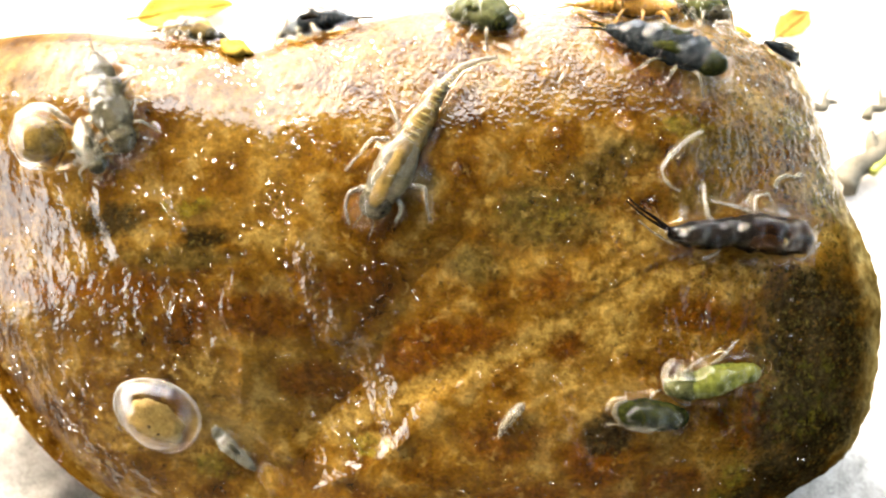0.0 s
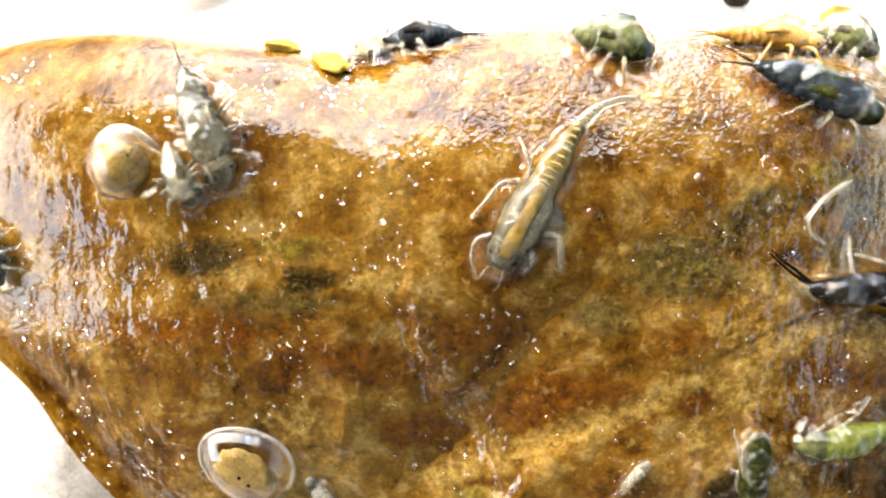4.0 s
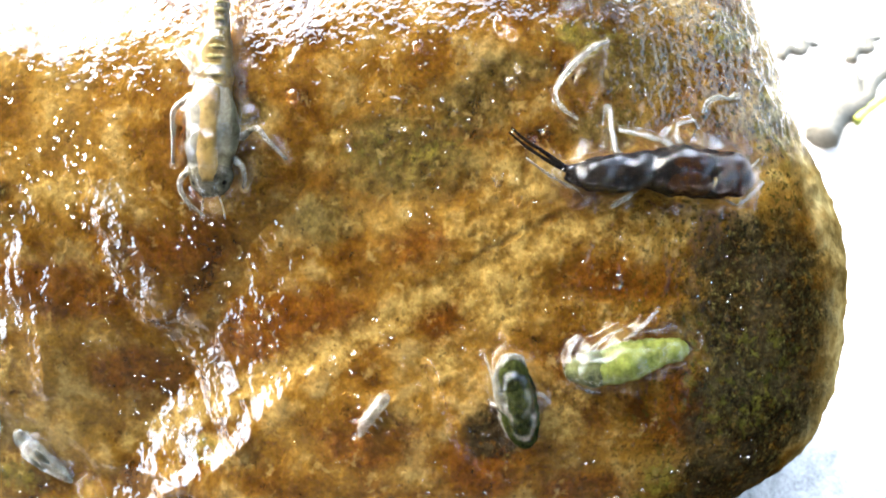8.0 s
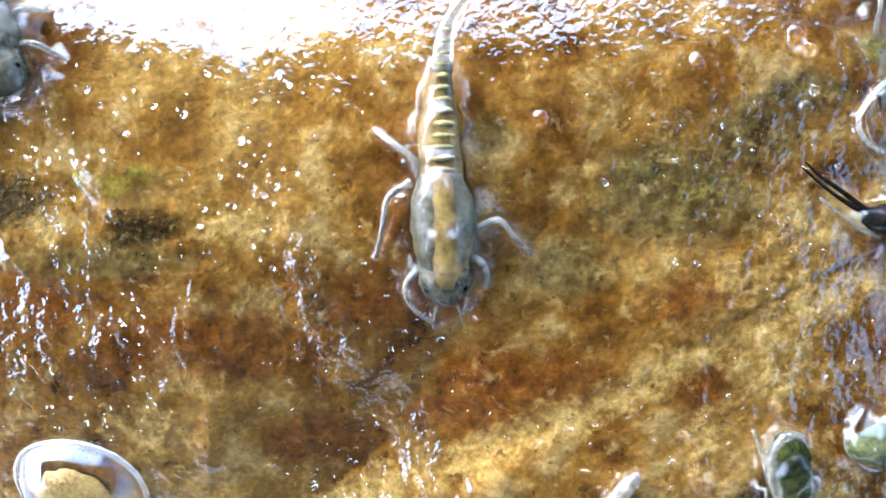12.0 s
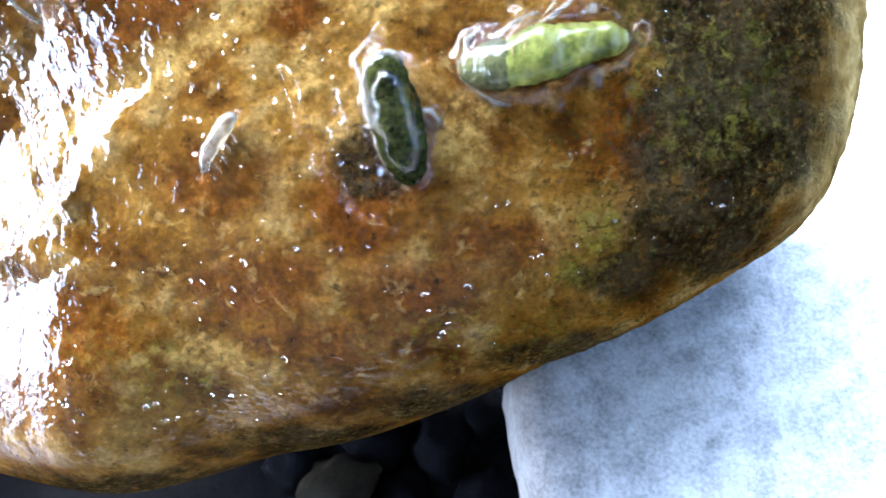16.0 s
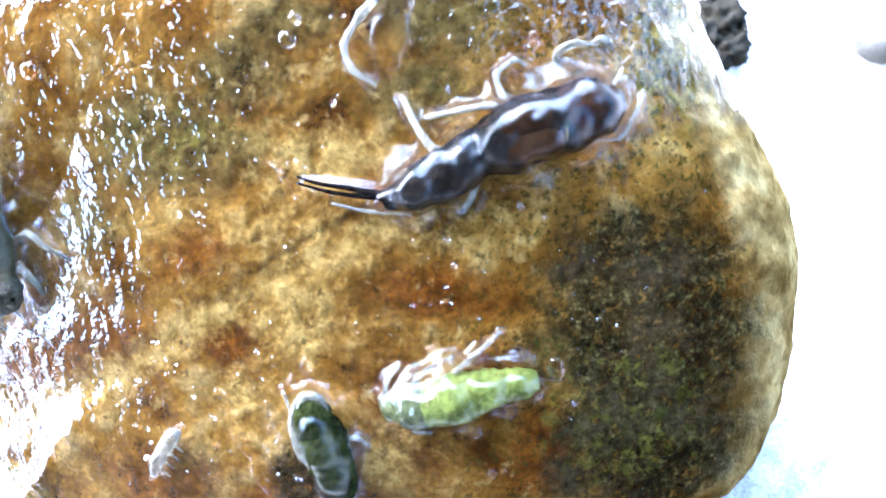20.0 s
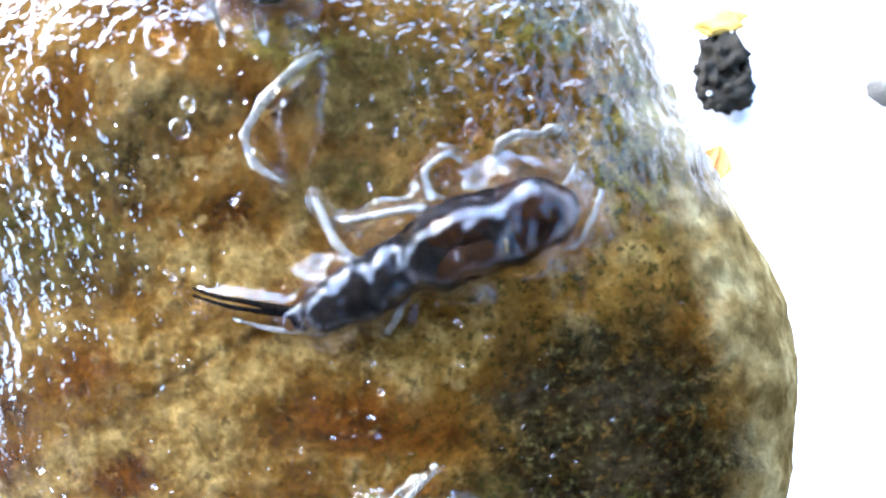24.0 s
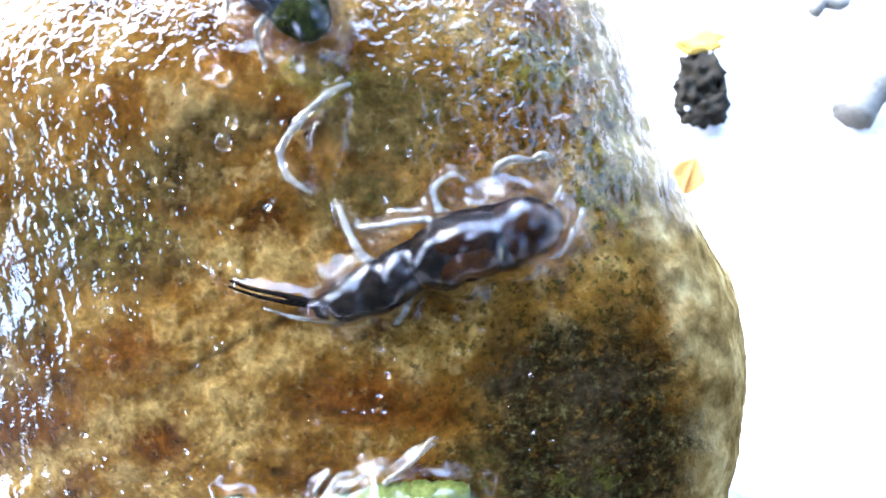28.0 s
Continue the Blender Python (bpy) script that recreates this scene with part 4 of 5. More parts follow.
    water_mound(ob, [[(0.8, 0.5, 0.9, 1.5), (2.4, 0.62, 1.2, 1.8), (4.2, 0.7, 1.25, 1.85), (5.8, 0.72, 1.15, 1.6), (6.8, 0.66, 0.7, 1.0)], [(-3.3, -0.2, 0.45, 0.85), (-1.8, -0.15, 0.9, 1.4), (0.0, 0.15, 1.0, 1.55)], [(-3.0, 0.0, 0.2, 0.4), (-6.3, 1.55, 0.15, 0.3)], [(1.5, -0.6, 0.4, 0.6), (4.5, -0.8, 0.3, 0.4)]] + films, seed=2.0)
    return ob, legs


def build_green_nymph():
    ob = thing("green_nymph", "pale green segmented larva lying in a bead of water", "insect larva", seat(19.1, -9.1, 6))
    part("abdomen", tube([(-1.8, -0.45, 0.55, 0.66, 0.5), (-0.4, -0.25, 0.66, 0.82, 0.66), (1.2, -0.1, 0.62, 0.74, 0.6), (2.6, 0.0, 0.52, 0.55, 0.46), (3.4, -0.05, 0.4, 0.35, 0.3)], 10, 18, ripple=0.14, ripple_step=0.47), GREEN_SKIN, ob, "pale green segmented abdomen")
    for i in range(10):
        x = -1.3 + i * 0.47
        y0 = 0.1 if i else 0.0
        part("segment_ridge", tube([(x - 0.05, y0 - 0.1, 1.28 - i * 0.05, 0.03, 0.03), (x, y0 + 0.2, 1.20 - i * 0.05, 0.05, 0.05), (x + 0.05, y0 + 0.45 - i * 0.015, 0.98 - i * 0.045, 0.07, 0.06)], 4, 8), BAND_SKIN, ob, "pale ridge of a segment")
    part("head", tube([(-1.5, -0.25, 0.6, 0.8, 0.5), (-2.3, -0.35, 0.65, 0.9, 0.58), (-2.9, -0.35, 0.5, 0.7, 0.42), (-3.4, -0.2, 0.35, 0.35, 0.22)], 5, 14), OLIVE_SKIN, ob, "olive head")
    legs = [[(-0.1, 0.8, 0.9), (0.2, 1.1, 0.9), (1.07, 1.6, 0.7), (2.15, 2.3, 0.15)], [(-2.0, 0.6, 0.8), (-1.1, 1.25, 0.8), (-0.05, 1.5, 0.4)], [(-3.3, 0.0, 0.5), (-3.1, 0.8, 0.5), (-2.5, 1.3, 0.2)], [(-3.5, 0.15, 0.45), (-3.3, -0.7, 0.4), (-2.3, -1.75, 0.3), (-1.6, -2.05, 0.08)]]
    line_legs(ob, legs, thick=0.19, end=0.10)
    water_mound(ob, [[(-3.0, -0.3, 0.7, 1.0), (-1.8, -0.3, 1.0, 1.4), (-0.4, -0.15, 1.05, 1.55), (1.2, 0.0, 0.9, 1.4), (2.6, 0.05, 0.65, 1.15), (3.4, 0.0, 0.4, 0.85)], [(-2.0, 0.8, 0.35, 0.8), (-0.4, 0.95, 0.35, 0.85), (1.4, 0.75, 0.3, 0.75)]] + [along(p, 0.17, 0.6) for p in legs], seed=3.0)
    return ob


def build_moss_nymph():
    """The dark green larva that turns about at the start; head along +y."""
    ob = thing("dark_green_nymph", "mottled dark green larva with a pale hooded head", "insect larva", seat(12.9, -11.6))
    part("abdomen", tube([(0.0, 1.4, 0.7, 0.8, 0.6), (0.1, 0.2, 0.75, 1.0, 0.75), (0.2, -1.2, 0.65, 0.95, 0.65), (0.35, -2.3, 0.45, 0.65, 0.4), (0.4, -2.7, 0.3, 0.3, 0.2)], 7, 14, ripple=0.1, ripple_step=0.5), MOSS_SKIN, ob, "dark green segmented abdomen")
    part("head", tube([(-0.05, 1.0, 0.8, 0.85, 0.6), (-0.15, 1.8, 0.9, 0.95, 0.65), (-0.25, 2.4, 0.75, 0.7, 0.45), (-0.3, 2.7, 0.5, 0.35, 0.25)], 5, 14), MOSS_SKIN, ob, "dark olive head")
    part("hood_rim", tube([(0.62, 2.0, 1.0, 0.12, 0.1), (0.3, 2.6, 0.95, 0.24, 0.18), (-0.4, 2.6, 0.95, 0.3, 0.22), (-0.9, 1.9, 1.0, 0.3, 0.22), (-1.0, 0.9, 1.1, 0.3, 0.2), (-0.8, 0.0, 1.2, 0.26, 0.18), (-0.2, -0.8, 1.25, 0.12, 0.1)], 5, 12), PALE_SKIN, ob, "whitish rim of the hood")
    legs = [[(-0.7, 0.2, 0.7), (-1.15, 1.3, 0.7), (-1.55, 2.8, 0.15)], [(-0.7, 0.2, 0.8), (-1.0, -0.1, 0.8), (-1.4, -0.1, 0.3)], [(-0.9, -0.1, 0.7), (-0.95, -0.9, 0.6), (-0.6, -1.75, 0.4), (0.0, -1.2, 0.7), (0.7, -1.5, 0.4)], [(0.9, 0.3, 0.6), (1.5, 0.2, 0.5), (1.9, -0.4, 0.1)]]
    line_legs(ob, legs, thick=0.17, end=0.09)
    water_mound(ob, [[(-0.25, 2.3, 0.6, 1.15), (-0.1, 1.2, 0.85, 1.4), (0.1, 0.0, 0.95, 1.4), (0.25, -1.3, 0.85, 1.15), (0.4, -2.4, 0.45, 0.7)], [(-0.8, 2.3, 0.3, 0.8), (-1.05, 0.9, 0.3, 0.9), (-0.8, -0.2, 0.3, 0.9)]] + [along(p, 0.16, 0.6) for p in legs], seed=4.0)
    return ob


def build_nymph(name, label, x, z, turn, length, width, skin, pad, legs, category="insect larva", tails=3, lift=0.0, squash=0.8):
    """A plain larva: head along -y, tails along +y, scaled by length and width."""
    ob = thing(name, label, category, seat(x, z, turn, lift))
    L, w, h = length, width, width * squash
    part("abdomen", tube([(0, 0.05 * L, h * 0.9, w * 0.85, h * 0.75), (0, 0.2 * L, h * 0.85, w * 0.8, h * 0.7), (0, 0.36 * L, h * 0.75, w * 0.55, h * 0.5), (0, 0.5 * L, h * 0.6, w * 0.2, h * 0.2)], 8, 14, ripple=0.2, ripple_step=0.065 * L), skin, ob)
    part("thorax", tube([(0, 0.1 * L, h * 0.9, w * 0.8, h * 0.75), (0, -0.06 * L, h, w, h * 0.95), (0, -0.24 * L, h * 0.95, w * 0.95, h * 0.85), (0, -0.33 * L, h * 0.85, w * 0.7, h * 0.6)], 6, 14), skin, ob)
    for s in (-1, 1):
        part("wing_pad", tube([(s * 0.35 * w, -0.17 * L, h * 1.55, w * 0.25, h * 0.2), (s * 0.45 * w, -0.04 * L, h * 1.75, w * 0.4, h * 0.22), (s * 0.5 * w, 0.1 * L, h * 1.5, w * 0.2, h * 0.14)], 5, 10), pad, ob)
    head = part("head", tube([(0, -0.3 * L, h * 0.85, w * 0.7, h * 0.6), (0, -0.4 * L, h * 0.85, w * 0.85, h * 0.65), (0, -0.47 * L, h * 0.7, w * 0.6, h * 0.45), (0, -0.5 * L, h * 0.5, w * 0.25, h * 0.2)], 5, 14), pad, ob)
    for s in (-1, 1):
        part("eye", blob(w * 0.11, w * 0.13, w * 0.11, 1, 0.05, sub=2, centre=(s * w * 0.66, -0.42 * L, h * 1.1)), DARK_SKIN, head, "black eye")
    for k in range(tails):
        s = k - (tails - 1) / 2
        part("tail", limb([(s * 0.1 * w, 0.48 * L, h * 0.6), (s * 0.5 * w, 0.62 * L, h * 0.4), (s * 1.1 * w, 0.78 * L, h * 0.15)], 0.11, 0.03), pad, ob)
    for pts in legs:
        part("leg", limb(pts, 0.16, 0.08), PALE_SKIN if skin is not ORANGE_SKIN else ORANGE_SKIN, ob, "pale leg")
    water_mound(ob, [[(0, -0.46 * L, w * 0.65, h * 1.3), (0, -0.2 * L, w, h * 2.05), (0, 0.05 * L, w * 0.9, h * 1.95), (0, 0.3 * L, w * 0.65, h * 1.4), (0, 0.5 * L, w * 0.25, h * 0.8)]] + [along(p, 0.14, 0.5) for p in legs], fall=0.32, step=0.15, seed=x)
    return ob


def side_legs(w, L, h, reach=1.0):
    out = []
    for s in (-1, 1):
        for y, dy in ((-0.28, -0.16), (-0.14, 0.02), (0.0, 0.16)):
            out.append([(s * w * 0.8, y * L, h * 0.7), (s * (w + 0.7 * reach), (y + dy * 0.4) * L, h * 1.1), (s * (w + 1.5 * reach), (y + dy) * L, 0.05)])
    return out


striped, striped_tail, striped_legs = build_striped_nymph()
stonefly, stonefly_legs = build_stonefly()
green = build_green_nymph()
moss = build_moss_nymph()
build_nymph("grey_nymph", "grey-olive mayfly larva with pointed tail, head down on the wet rock", -24.4, 10.8, 25, 8.4, 1.25, GREY_SKIN, GREY_SKIN, side_legs(1.2, 8.4, 1.0, 0.9), tails=1)
build_nymph("pale_nymph", "small pale translucent larva beside a golden globe", -26.0, 7.6, 28, 4.2, 0.85, PALE_SKIN, GREY_SKIN, side_legs(0.85, 4.2, 0.7, 0.7), tails=0)
build_nymph("blue_grey_nymph", "small blue-grey larva near the rock's edge", -40.2, 2.3, 18, 5.0, 1.1, BLUE_BLACK, GREY_SKIN, side_legs(1.1, 5.0, 0.9, 0.7), tails=0)
black = build_nymph("black_nymph", "blue-black larva with pale legs on the rock's ridge", 15.6, 14.0, 66, 8.6, 1.25, BLUE_BLACK, MOSS_SKIN, side_legs(1.25, 8.6, 1.0, 0.75), tails=2)
build_nymph("olive_nymph", "plump olive-green larva on the rock's ridge", 2.6, 17.0, 60, 5.4, 1.3, OLIVE_SKIN, MOSS_SKIN, side_legs(1.3, 5.4, 1.0, 1.0), tails=0)
build_nymph("dark_nymph", "dark brown larva with pale feet on the rock's ridge", -10.2, 17.6, -70, 6.6, 1.1, BLUE_BLACK, DARK_SKIN, side_legs(1.1, 6.6, 0.9, 1.0), tails=2)
ridge = build_nymph("pale_ridge_nymph", "pale brown larva crawling along the bright ridge of the rock", -20.7, 17.0, 60, 5.6, 0.9, AMBER_SKIN, GREY_SKIN, side_legs(0.9, 5.6, 0.7, 1.0), tails=2)
build_nymph("orange_nymph", "orange-brown larva on the rock's far ridge", 13.6, 17.6, 80, 7.4, 1.1, ORANGE_SKIN, ORANGE_SKIN, side_legs(1.1, 7.4, 0.9, 1.2), tails=2)
build_nymph("grey_green_nymph", "grey-green translucent larva on the rock's far ridge", 18.8, 17.4, 30, 4.6, 1.3, OLIVE_SKIN, GREY_SKIN, side_legs(1.3, 4.6, 1.0, 0.8), tails=0)


def build_snail():
    ob = thing("freshwater_limpet", "round horn-coloured limpet with a milky rim on wet rock", "limpet", seat(-22.1, -12.6, -35))
    bm = bmesh.new()
    rings = []
    for share, h in ((1.0, -0.2), (1.02, 0.15), (0.97, 0.5), (0.85, 1.0), (0.68, 1.5), (0.45, 1.85), (0.2, 2.0), (0.05, 2.03)):
        rings.append([Vector((3.35 * share * math.cos(s) + 0.5 * (1 - share), 2.85 * share * math.sin(s) * (1 + 0.12 * math.cos(s)), h + 0.05 * noise.noise(Vector((math.cos(s), math.sin(s), h)) * 3))) for s in (2 * math.pi * k / 40 for k in range(40))])
    part("shell", lathe(bm, rings), SHELL, ob, "horn-coloured domed shell")
    part("foot", blob(2.1, 1.45, 0.35, 3, 0.3, centre=(0.25, -0.35, 0.2)), FOOT, ob, "amber-coloured foot")
    for dx in (-0.1, 0.75):
        part("eye", blob(0.14, 0.12, 0.1, dx, 0.1, sub=2, centre=(dx + 0.2, -0.75 - 0.2 * dx, 0.66)), BROWN_SKIN, ob, "small dark eye spot")
    pts = [(3.42 * math.cos(s), 2.92 * math.sin(s) * (1 + 0.12 * math.cos(s)), 0.16, 0.17, 0.14) for s in (2 * math.pi * k / 24 for k in range(25))]
    part("rim", tube(pts, 2, 10), RIM, ob, "milky see-through rim")
    return ob


build_snail()


def build_globe():
    ob = thing("jelly_globe", "round golden-brown jelly globe in a clear water skin", "egg mass", seat(-29.7, 8.2))
    part("core", blob(1.5, 1.55, 1.3, 4, 0.12, centre=(0, 0, 1.0)), GOLD, ob, "golden-brown core")
    part("water_skin", blob(2.15, 2.3, 1.8, 2, 0.16, flat=0.6, centre=(0, 0.1, 0.95)), WATER, ob, "clear water skin")
    part("foam_crest", tube([(-1.6, 1.5, 1.2, 0.15, 0.1), (-0.6, 2.2, 1.3, 0.3, 0.2), (0.8, 2.2, 1.2, 0.35, 0.2), (2.0, 1.5, 1.0, 0.3, 0.2), (2.6, 0.9, 0.5, 0.1, 0.1)], 5, 10), PALE_SKIN, ob, "pale film crest")
    return ob


build_globe()


def build_cast_skin():
    ob = thing("cast_skin", "clear crescent-shaped cast skin with a whitish edge", "cast skin", seat(16.8, 6.0))
    bow = [(1.4, 2.25), (0.6, 1.9), (-0.7, 0.8), (-1.5, -0.3), (-1.2, -1.3), (-0.3, -2.0)]
    part("crescent", tube([(x, y, 0.22, 0.05 + 0.09 * math.sin(0.5 + 0.5 * k), 0.1) for k, (x, y) in enumerate(bow)], 6, 10), PALE_SKIN, ob, "whitish crescent edge")
    water_mound(ob, [[(x, y, 0.16 + 0.03 * (k % 3), 0.40 + 0.18 * math.sin(0.6 * k)) for k, (x, y) in enumerate(bow)], [(0.9, 1.5, 0.5, 0.28), (0.4, 0.0, 0.8, 0.30), (0.1, -1.2, 0.5, 0.26)]], "thin clear water over the skin", 0.2, 0.11, 0.0, 5.0)
    return ob


build_cast_skin()
strand = part("shed_strand", tube([(-1.1, -0.65, 0.1, 0.1, 0.1), (-0.95, -0.1, 0.3, 0.17, 0.15), (-0.3, 0.2, 0.35, 0.17, 0.15), (0.4, 0.15, 0.3, 0.12, 0.1), (0.8, 0.3, 0.3, 0.2, 0.18), (1.25, 0.25, 0.15, 0.16, 0.14)], 6, 10), PALE_SKIN, None)
strand.matrix_world = seat(24.7, 5.0)
tagged(strand, "thin clear hooked strand of shed skin on wet rock", "cast skin")


def build_worm():
    ob = thing("white_worm", "small whitish curled worm with short feet", "worm", seat(4.7, -12.2))
    part("body", tube([(1.1, 1.1, 0.3, 0.15, 0.12), (0.8, 0.9, 0.45, 0.32, 0.28), (0.2, 0.2, 0.45, 0.36, 0.3), (-0.4, -0.6, 0.4, 0.3, 0.26), (-0.7, -1.3, 0.25, 0.12, 0.1)], 6, 12, ripple=0.15, ripple_step=0.35), PALE_SKIN, ob, "whitish ringed body")
    water_mound(ob, [[(1.0, 1.05, 0.2, 0.55), (0.4, 0.45, 0.34, 0.8), (-0.2, -0.3, 0.32, 0.75), (-0.65, -1.2, 0.18, 0.5)], [(-0.5, -0.6, 0.14, 0.4), (-1.2, -0.5, 0.12, 0.3)], [(-0.6, -1.1, 0.14, 0.4), (-1.1, -1.6, 0.1, 0.3)]], "clear water round the worm", 0.22, 0.1, 0.0, 6.0)
    for i in range(4):
        part("foot", limb([(0.5 - i * 0.3, 0.5 - i * 0.45, 0.35), (0.85 - i * 0.3, 0.2 - i * 0.45, 0.25), (0.9 - i * 0.3, -0.1 - i * 0.45, 0.02)], 0.08, 0.03), PALE_SKIN, ob)
    return ob


build_worm()


def build_drop(x, z, r, label="clear water bead on the wet rock", stretch=1.0, turn=0):
    ob = part("water_drop", blob(r, r * stretch, min(r * 0.75, 0.45), x + z, 0.08, flat=0.25, sub=3), WATER, None)
    ob.matrix_world = seat(x, z, turn)
    return tagged(ob, label, "water drop", "water drops on the rock")


for x, z, r, st in ((0.9, 5.7, 0.45, 1.0), (12.9, 6.1, 0.38, 1.0), (13.3, 6.9, 0.25, 1.2), (7.9, 8.2, 0.42, 1.0), (13.0, 8.7, 0.38, 1.1), (7.1, 12.8, 0.5, 1.0), (23.3, -8.5, 0.48, 1.3), (22.9, 5.4, 0.3, 1.7),
                    (19.7, -11.3, 0.28, 1.4), (20.3, -13.4, 0.22, 1.2), (18.0, -7.4, 0.3, 1.0), (14.3, -9.4, 0.22, 1.0), (12.2, -8.0, 0.28, 1.6), (12.4, 9.2, 0.5, 1.3)):
    build_drop(x, z, r, stretch=st)


def build_rivulet(x, z, points, thick, label="thin rivulet of clear water on the rock"):
    """A flat, uneven band of water; points (x, z, width) on the rock's face."""
    thick = min(thick, 0.55)
    m = seat(x, z)
    back = m.inverted()
    line = []
    for px_, pz_, w in points:
        at_ = back @ seat(px_, pz_).translation / MM
        line.append((at_.x, at_.y, at_.z, 0.6 * thick * w, 0.10 * thick * w + 0.05))
    bm = tube(line, 7, 14)
    for v in bm.verts:
        s = v.co * 1.3 + Vector((x, z, 0))
        v.co += Vector((0.4 * noise.noise(s), 0.4 * noise.noise(s + Vector((7, 0, 0))), 0.05 * noise.noise(s * 2.2)))
    ob = part("water_rivulet", bm, WATER, None)
    ob.matrix_world = m
    return tagged(ob, label, "water", "rivulets on the rock")


build_rivulet(9, -13, ((7.9, -9.0, 0.6), (8.5, -10.8, 0.9), (9.0, -12.4, 0.6), (9.6, -14.0, 1.0), (11.0, -15.7, 0.8), (12.6, -16.3, 0.6)), 0.55)
build_rivulet(-24, -5, ((-24.2, -4.2, 0.7), (-23.8, -5.4, 1.0), (-23.4, -6.4, 0.5)), 0.4)
build_rivulet(-20, 2, ((-20.6, 4.0, 0.8), (-19.6, 2.2, 1.2), (-18.6, 0.8, 0.6)), 0.8)
build_rivulet(12.6, -0.5, ((11.6, 1.4, 0.4), (12.2, 0.4, 0.9), (13.2, -0.6, 0.5)), 0.3)


def build_water_beads():
    """Countless tiny beads that cling to the wet rock."""
    r = random.Random(11)
    verts, faces = [], []
    unit = bmesh.new()
    bmesh.ops.create_icosphere(unit, subdivisions=2, radius=1)
    unit.verts.ensure_lookup_table()
    shape = [v.co.copy() for v in unit.verts]
    tris = [[v.index for v in f.verts] for f in unit.faces]
    unit.free()
    made = 0
    while made < 2200:
        x, z = (r.uniform(-46, 31) if made % 3 else r.uniform(-30, -4)), r.uniform(-26, 16)
        if math.hypot(x - MIDDLE[0], z - MIDDLE[1]) > 0.93 * float(rim(math.atan2(z - MIDDLE[1], x - MIDDLE[0]))):
            continue
        if noise.noise(Vector((x, z, 3)) * 0.25) + r.uniform(-0.35, 0.35) < 0:
            continue
        m = RIG.inverted() @ seat(x, z, r.uniform(0, 360))
        size = min(0.03 + r.expovariate(1 / 0.035), 0.13)
        long_ = r.uniform(0.8, 1.9)
        n0 = len(verts)
        for v in shape:
            verts.append(m @ Vector((v.x * size * long_ * MM, v.y * size * MM, (max(v.z, -0.3) * size * 0.8 + 0.03) * MM)))
        faces += [[i + n0 for i in t] for t in tris]
        made += 1
    me = bpy.data.meshes.new("water_beads")
    me.from_pydata([tuple(v) for v in verts], [], faces)
    me.polygons.foreach_set("use_smooth", np.ones(len(me.polygons), bool))
    me.materials.append(WATER)
    ob = new("water_beads", me)
    ob.visible_shadow = False
    ob.matrix_world = RIG
    return tagged(ob, "countless tiny clear water beads on wet rock", "water beads", kind="stuff")


build_water_beads()
build_nymph("clear_nymph", "thin translucent larva with a pale outline beside the limpet", -16.2, -15.4, 222, 4.6, 0.55, PALE_SKIN, CLEAR_GREY, [], tails=0)
build_drop(-13.5, -17.8, 0.95, "large clear water drop beside a thin larva", 1.5, 30)
build_nymph("grey_rim_nymph", "small blue-grey larva at the rock's upper rim", 25.6, 14.7, 50, 3.4, 0.6, BLUE_BLACK, GREY_SKIN, [], tails=0)


def leaf_scrap(x, z, r, seed, label):
    ob = part("leaf_scrap", blob(r, r * 0.55, r * 0.3, seed, 0.5), YELLOW, None)
    ob.matrix_world = seat(x, z, seed * 40, r * 0.1)
    return tagged(ob, label, "leaf scrap", "leaf scraps on the rock")


leaf_scrap(-20.5, 17.3, 1.8, 1, "yellow leaf scrap on the rock's bright ridge")
leaf_scrap(-16.8, 16.0, 2.0, 2, "yellow leaf scrap on the rock's bright ridge")
leaf_scrap(22.6, 16.6, 1.0, 3, "brown-yellow leaf scrap on the rock's upper rim")


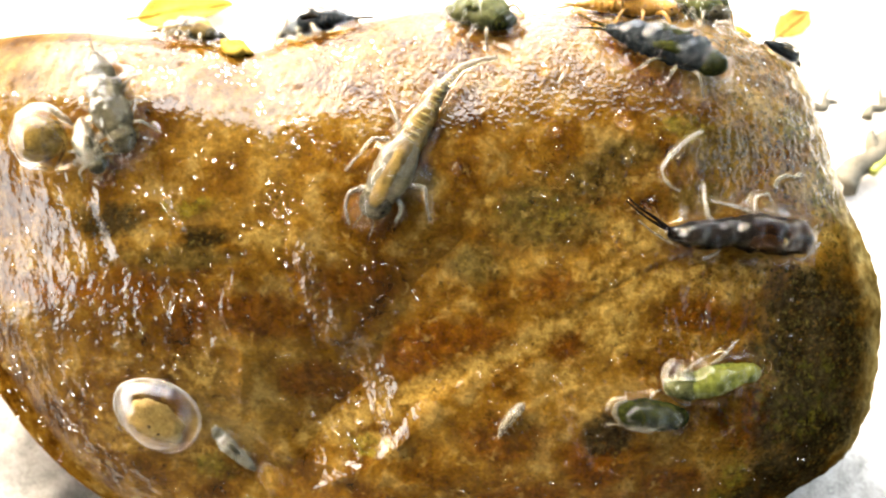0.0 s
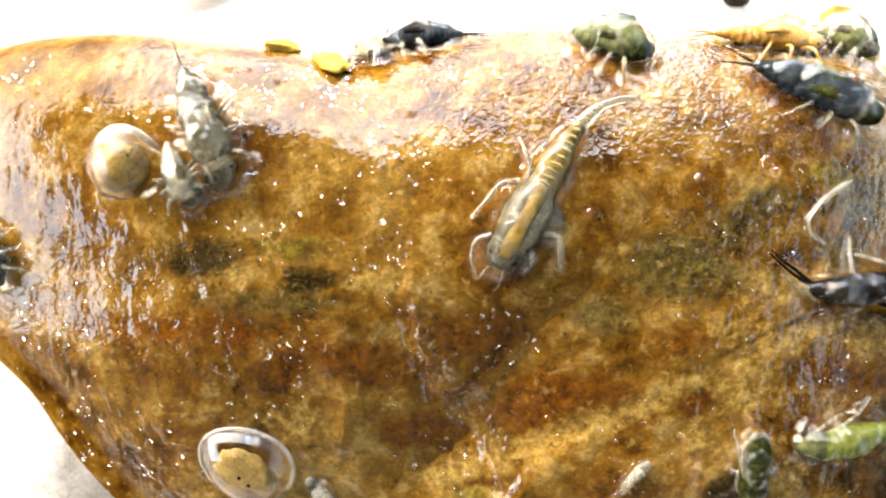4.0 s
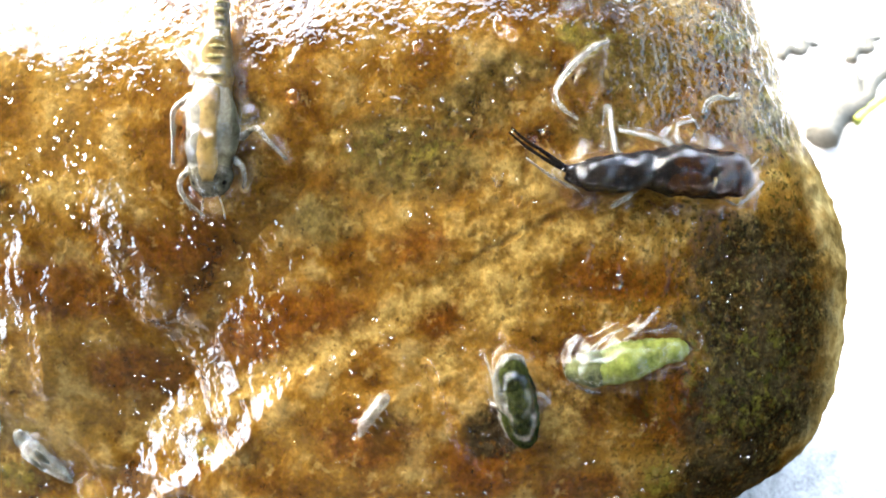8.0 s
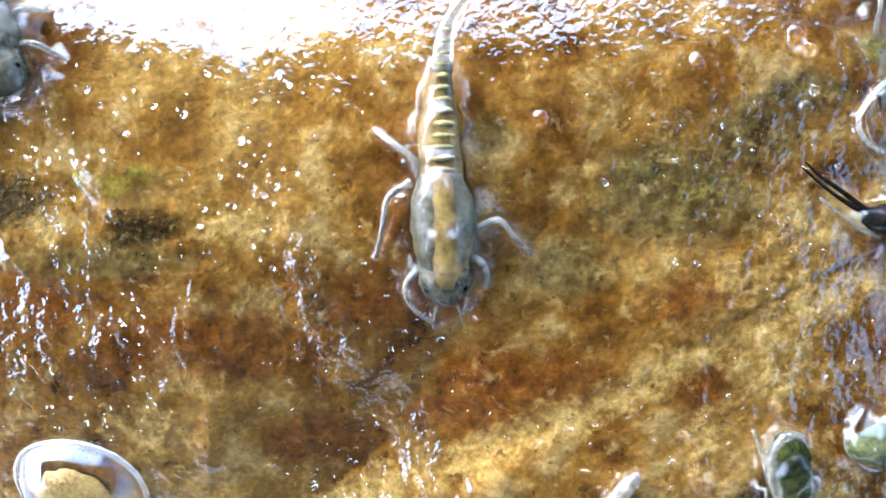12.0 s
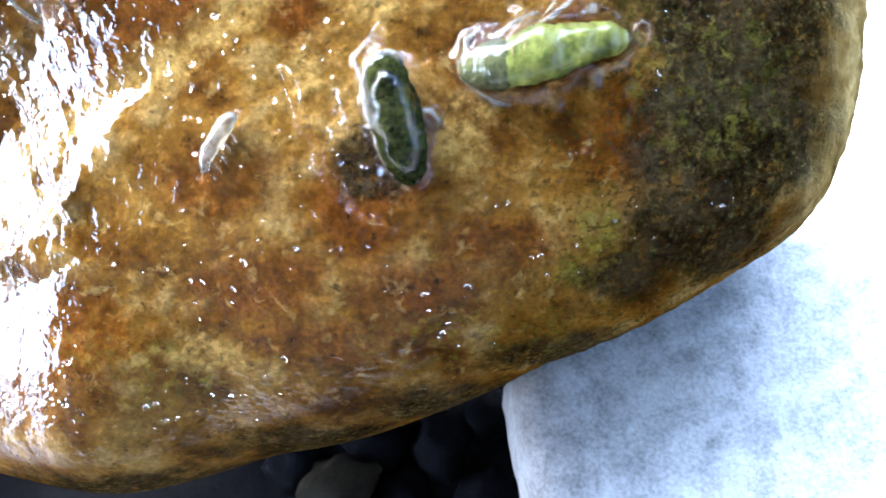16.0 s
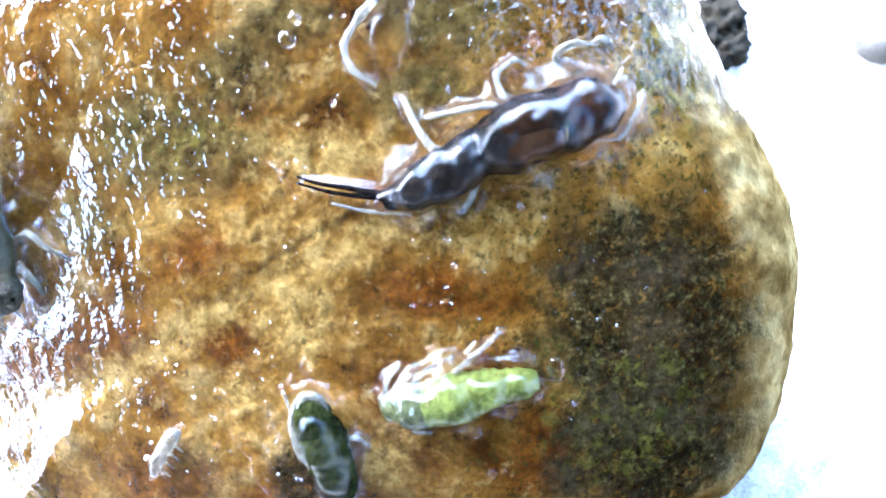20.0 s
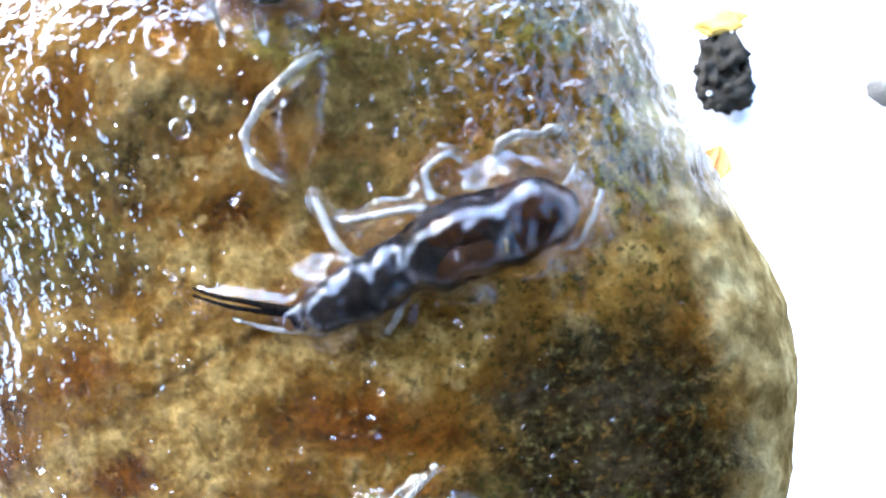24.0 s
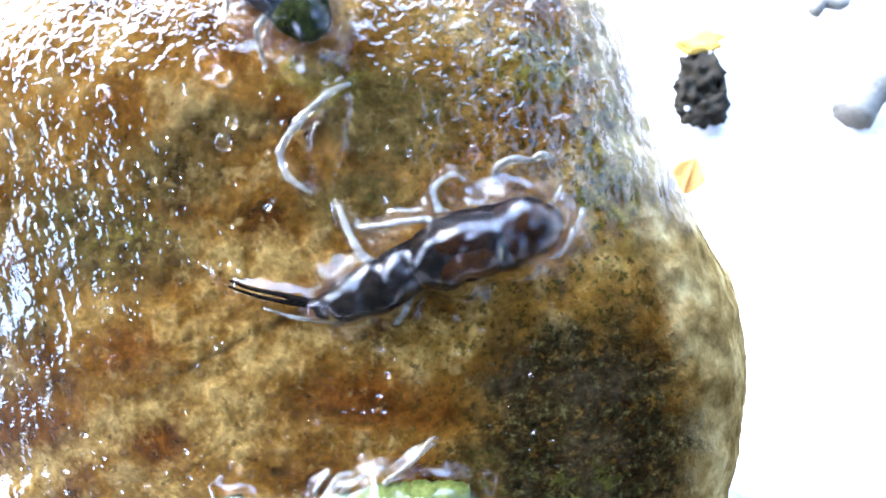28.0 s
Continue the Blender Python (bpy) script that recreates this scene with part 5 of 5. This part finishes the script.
# ---- what moves ----
def motions():
    walk(striped, [(t, seat(x, z, turn)) for t, x, z, turn in (
        (0.0, -2.5, 7.3, -28), (3.0, -2.5, 7.2, -28), (5.5, -2.3, 7.0, -20), (6.5, -2.7, 6.7, -10), (8.0, -3.3, 6.0, -2), (9.0, -3.25, 5.5, -1), (10.0, -3.4, 4.6, 0),
        (11.0, -3.5, 3.7, 1), (11.5, -3.5, 3.6, 1), (13.5, -4.1, 0.9, 8), (14.0, -3.9, 0.7, 7), (14.5, -3.7, 0.6, 6), (18.0, -3.0, 0.5, 4), (28.0, -3.0, 0.5, 4))])
    walk(striped_tail, [(t, pose(0.25 * MM, 4.8 * MM, 0.6 * MM, 0, 0, a)) for t, a in ((0.0, -4), (5.5, -8), (9.0, 6), (11.0, -2), (13.5, 4), (28.0, 4))])
    swings = ((0, 0, -12, 6, 0, 10, 4, 4), (0, -6, 14, -8, 5, 0, 3, 3), (0, 8, -6, 12, -4, 5, 0, 0), (0, 5, -8, 10, 18, 0, 4, 4), (0, -5, 6, -6, 8, 0, 0, 0))
    for leg, turns in zip(striped_legs, swings):
        walk(leg, [(t, Matrix.Translation(leg.location) @ pose(0, 0, 0, 0, 0, a)) for t, a in zip((0.0, 3.0, 6.0, 8.0, 10.5, 13.5, 18.0, 28.0), turns)])
    walk(stonefly, [(t, seat(x, z, turn)) for t, x, z, turn in ((0.0, 19.0, 0.9, -8), (11.0, 19.0, 0.9, -8), (14.5, 19.0, 0.9, -7), (16.5, 19.1, 0.6, 4), (18.5, 19.3, 0.3, 13), (20.0, 19.6, 0.4, 15), (28.0, 19.6, 0.4, 15))])
    walk(black, [(t, seat(x, z, turn)) for t, x, z, turn in ((0.0, 15.6, 14.0, 66), (3.5, 15.7, 13.9, 65), (7.5, 15.4, 13.5, 60), (9.5, 14.6, 13.3, 54), (11.0, 14.4, 13.3, 50), (24.0, 14.6, 13.1, 38), (28.0, 14.6, 13.1, 38))])
    walk(ridge, [(t, seat(x, z, turn)) for t, x, z, turn in ((0.0, -20.7, 17.0, 60), (1.0, -18.6, 16.8, 66), (2.0, -16.6, 16.7, 58), (3.0, -15.0, 16.6, 64), (5.5, -13.6, 16.7, 62), (28.0, -13.6, 16.7, 62))])
    walk(moss, [(t, seat(x, z, turn)) for t, x, z, turn in ((0.0, 14.7, -11.8, 75), (0.3, 14.6, -11.8, 70), (0.6, 14.0, -11.7, 40), (1.0, 13.2, -11.5, 8), (1.6, 12.9, -11.5, 0), (3.0, 12.8, -11.5, -4), (8.0, 12.9, -11.5, 4), (13.5, 12.8, -11.7, 2), (19.5, 12.9, -11.7, 6), (28.0, 12.9, -11.7, 6))])


motions()
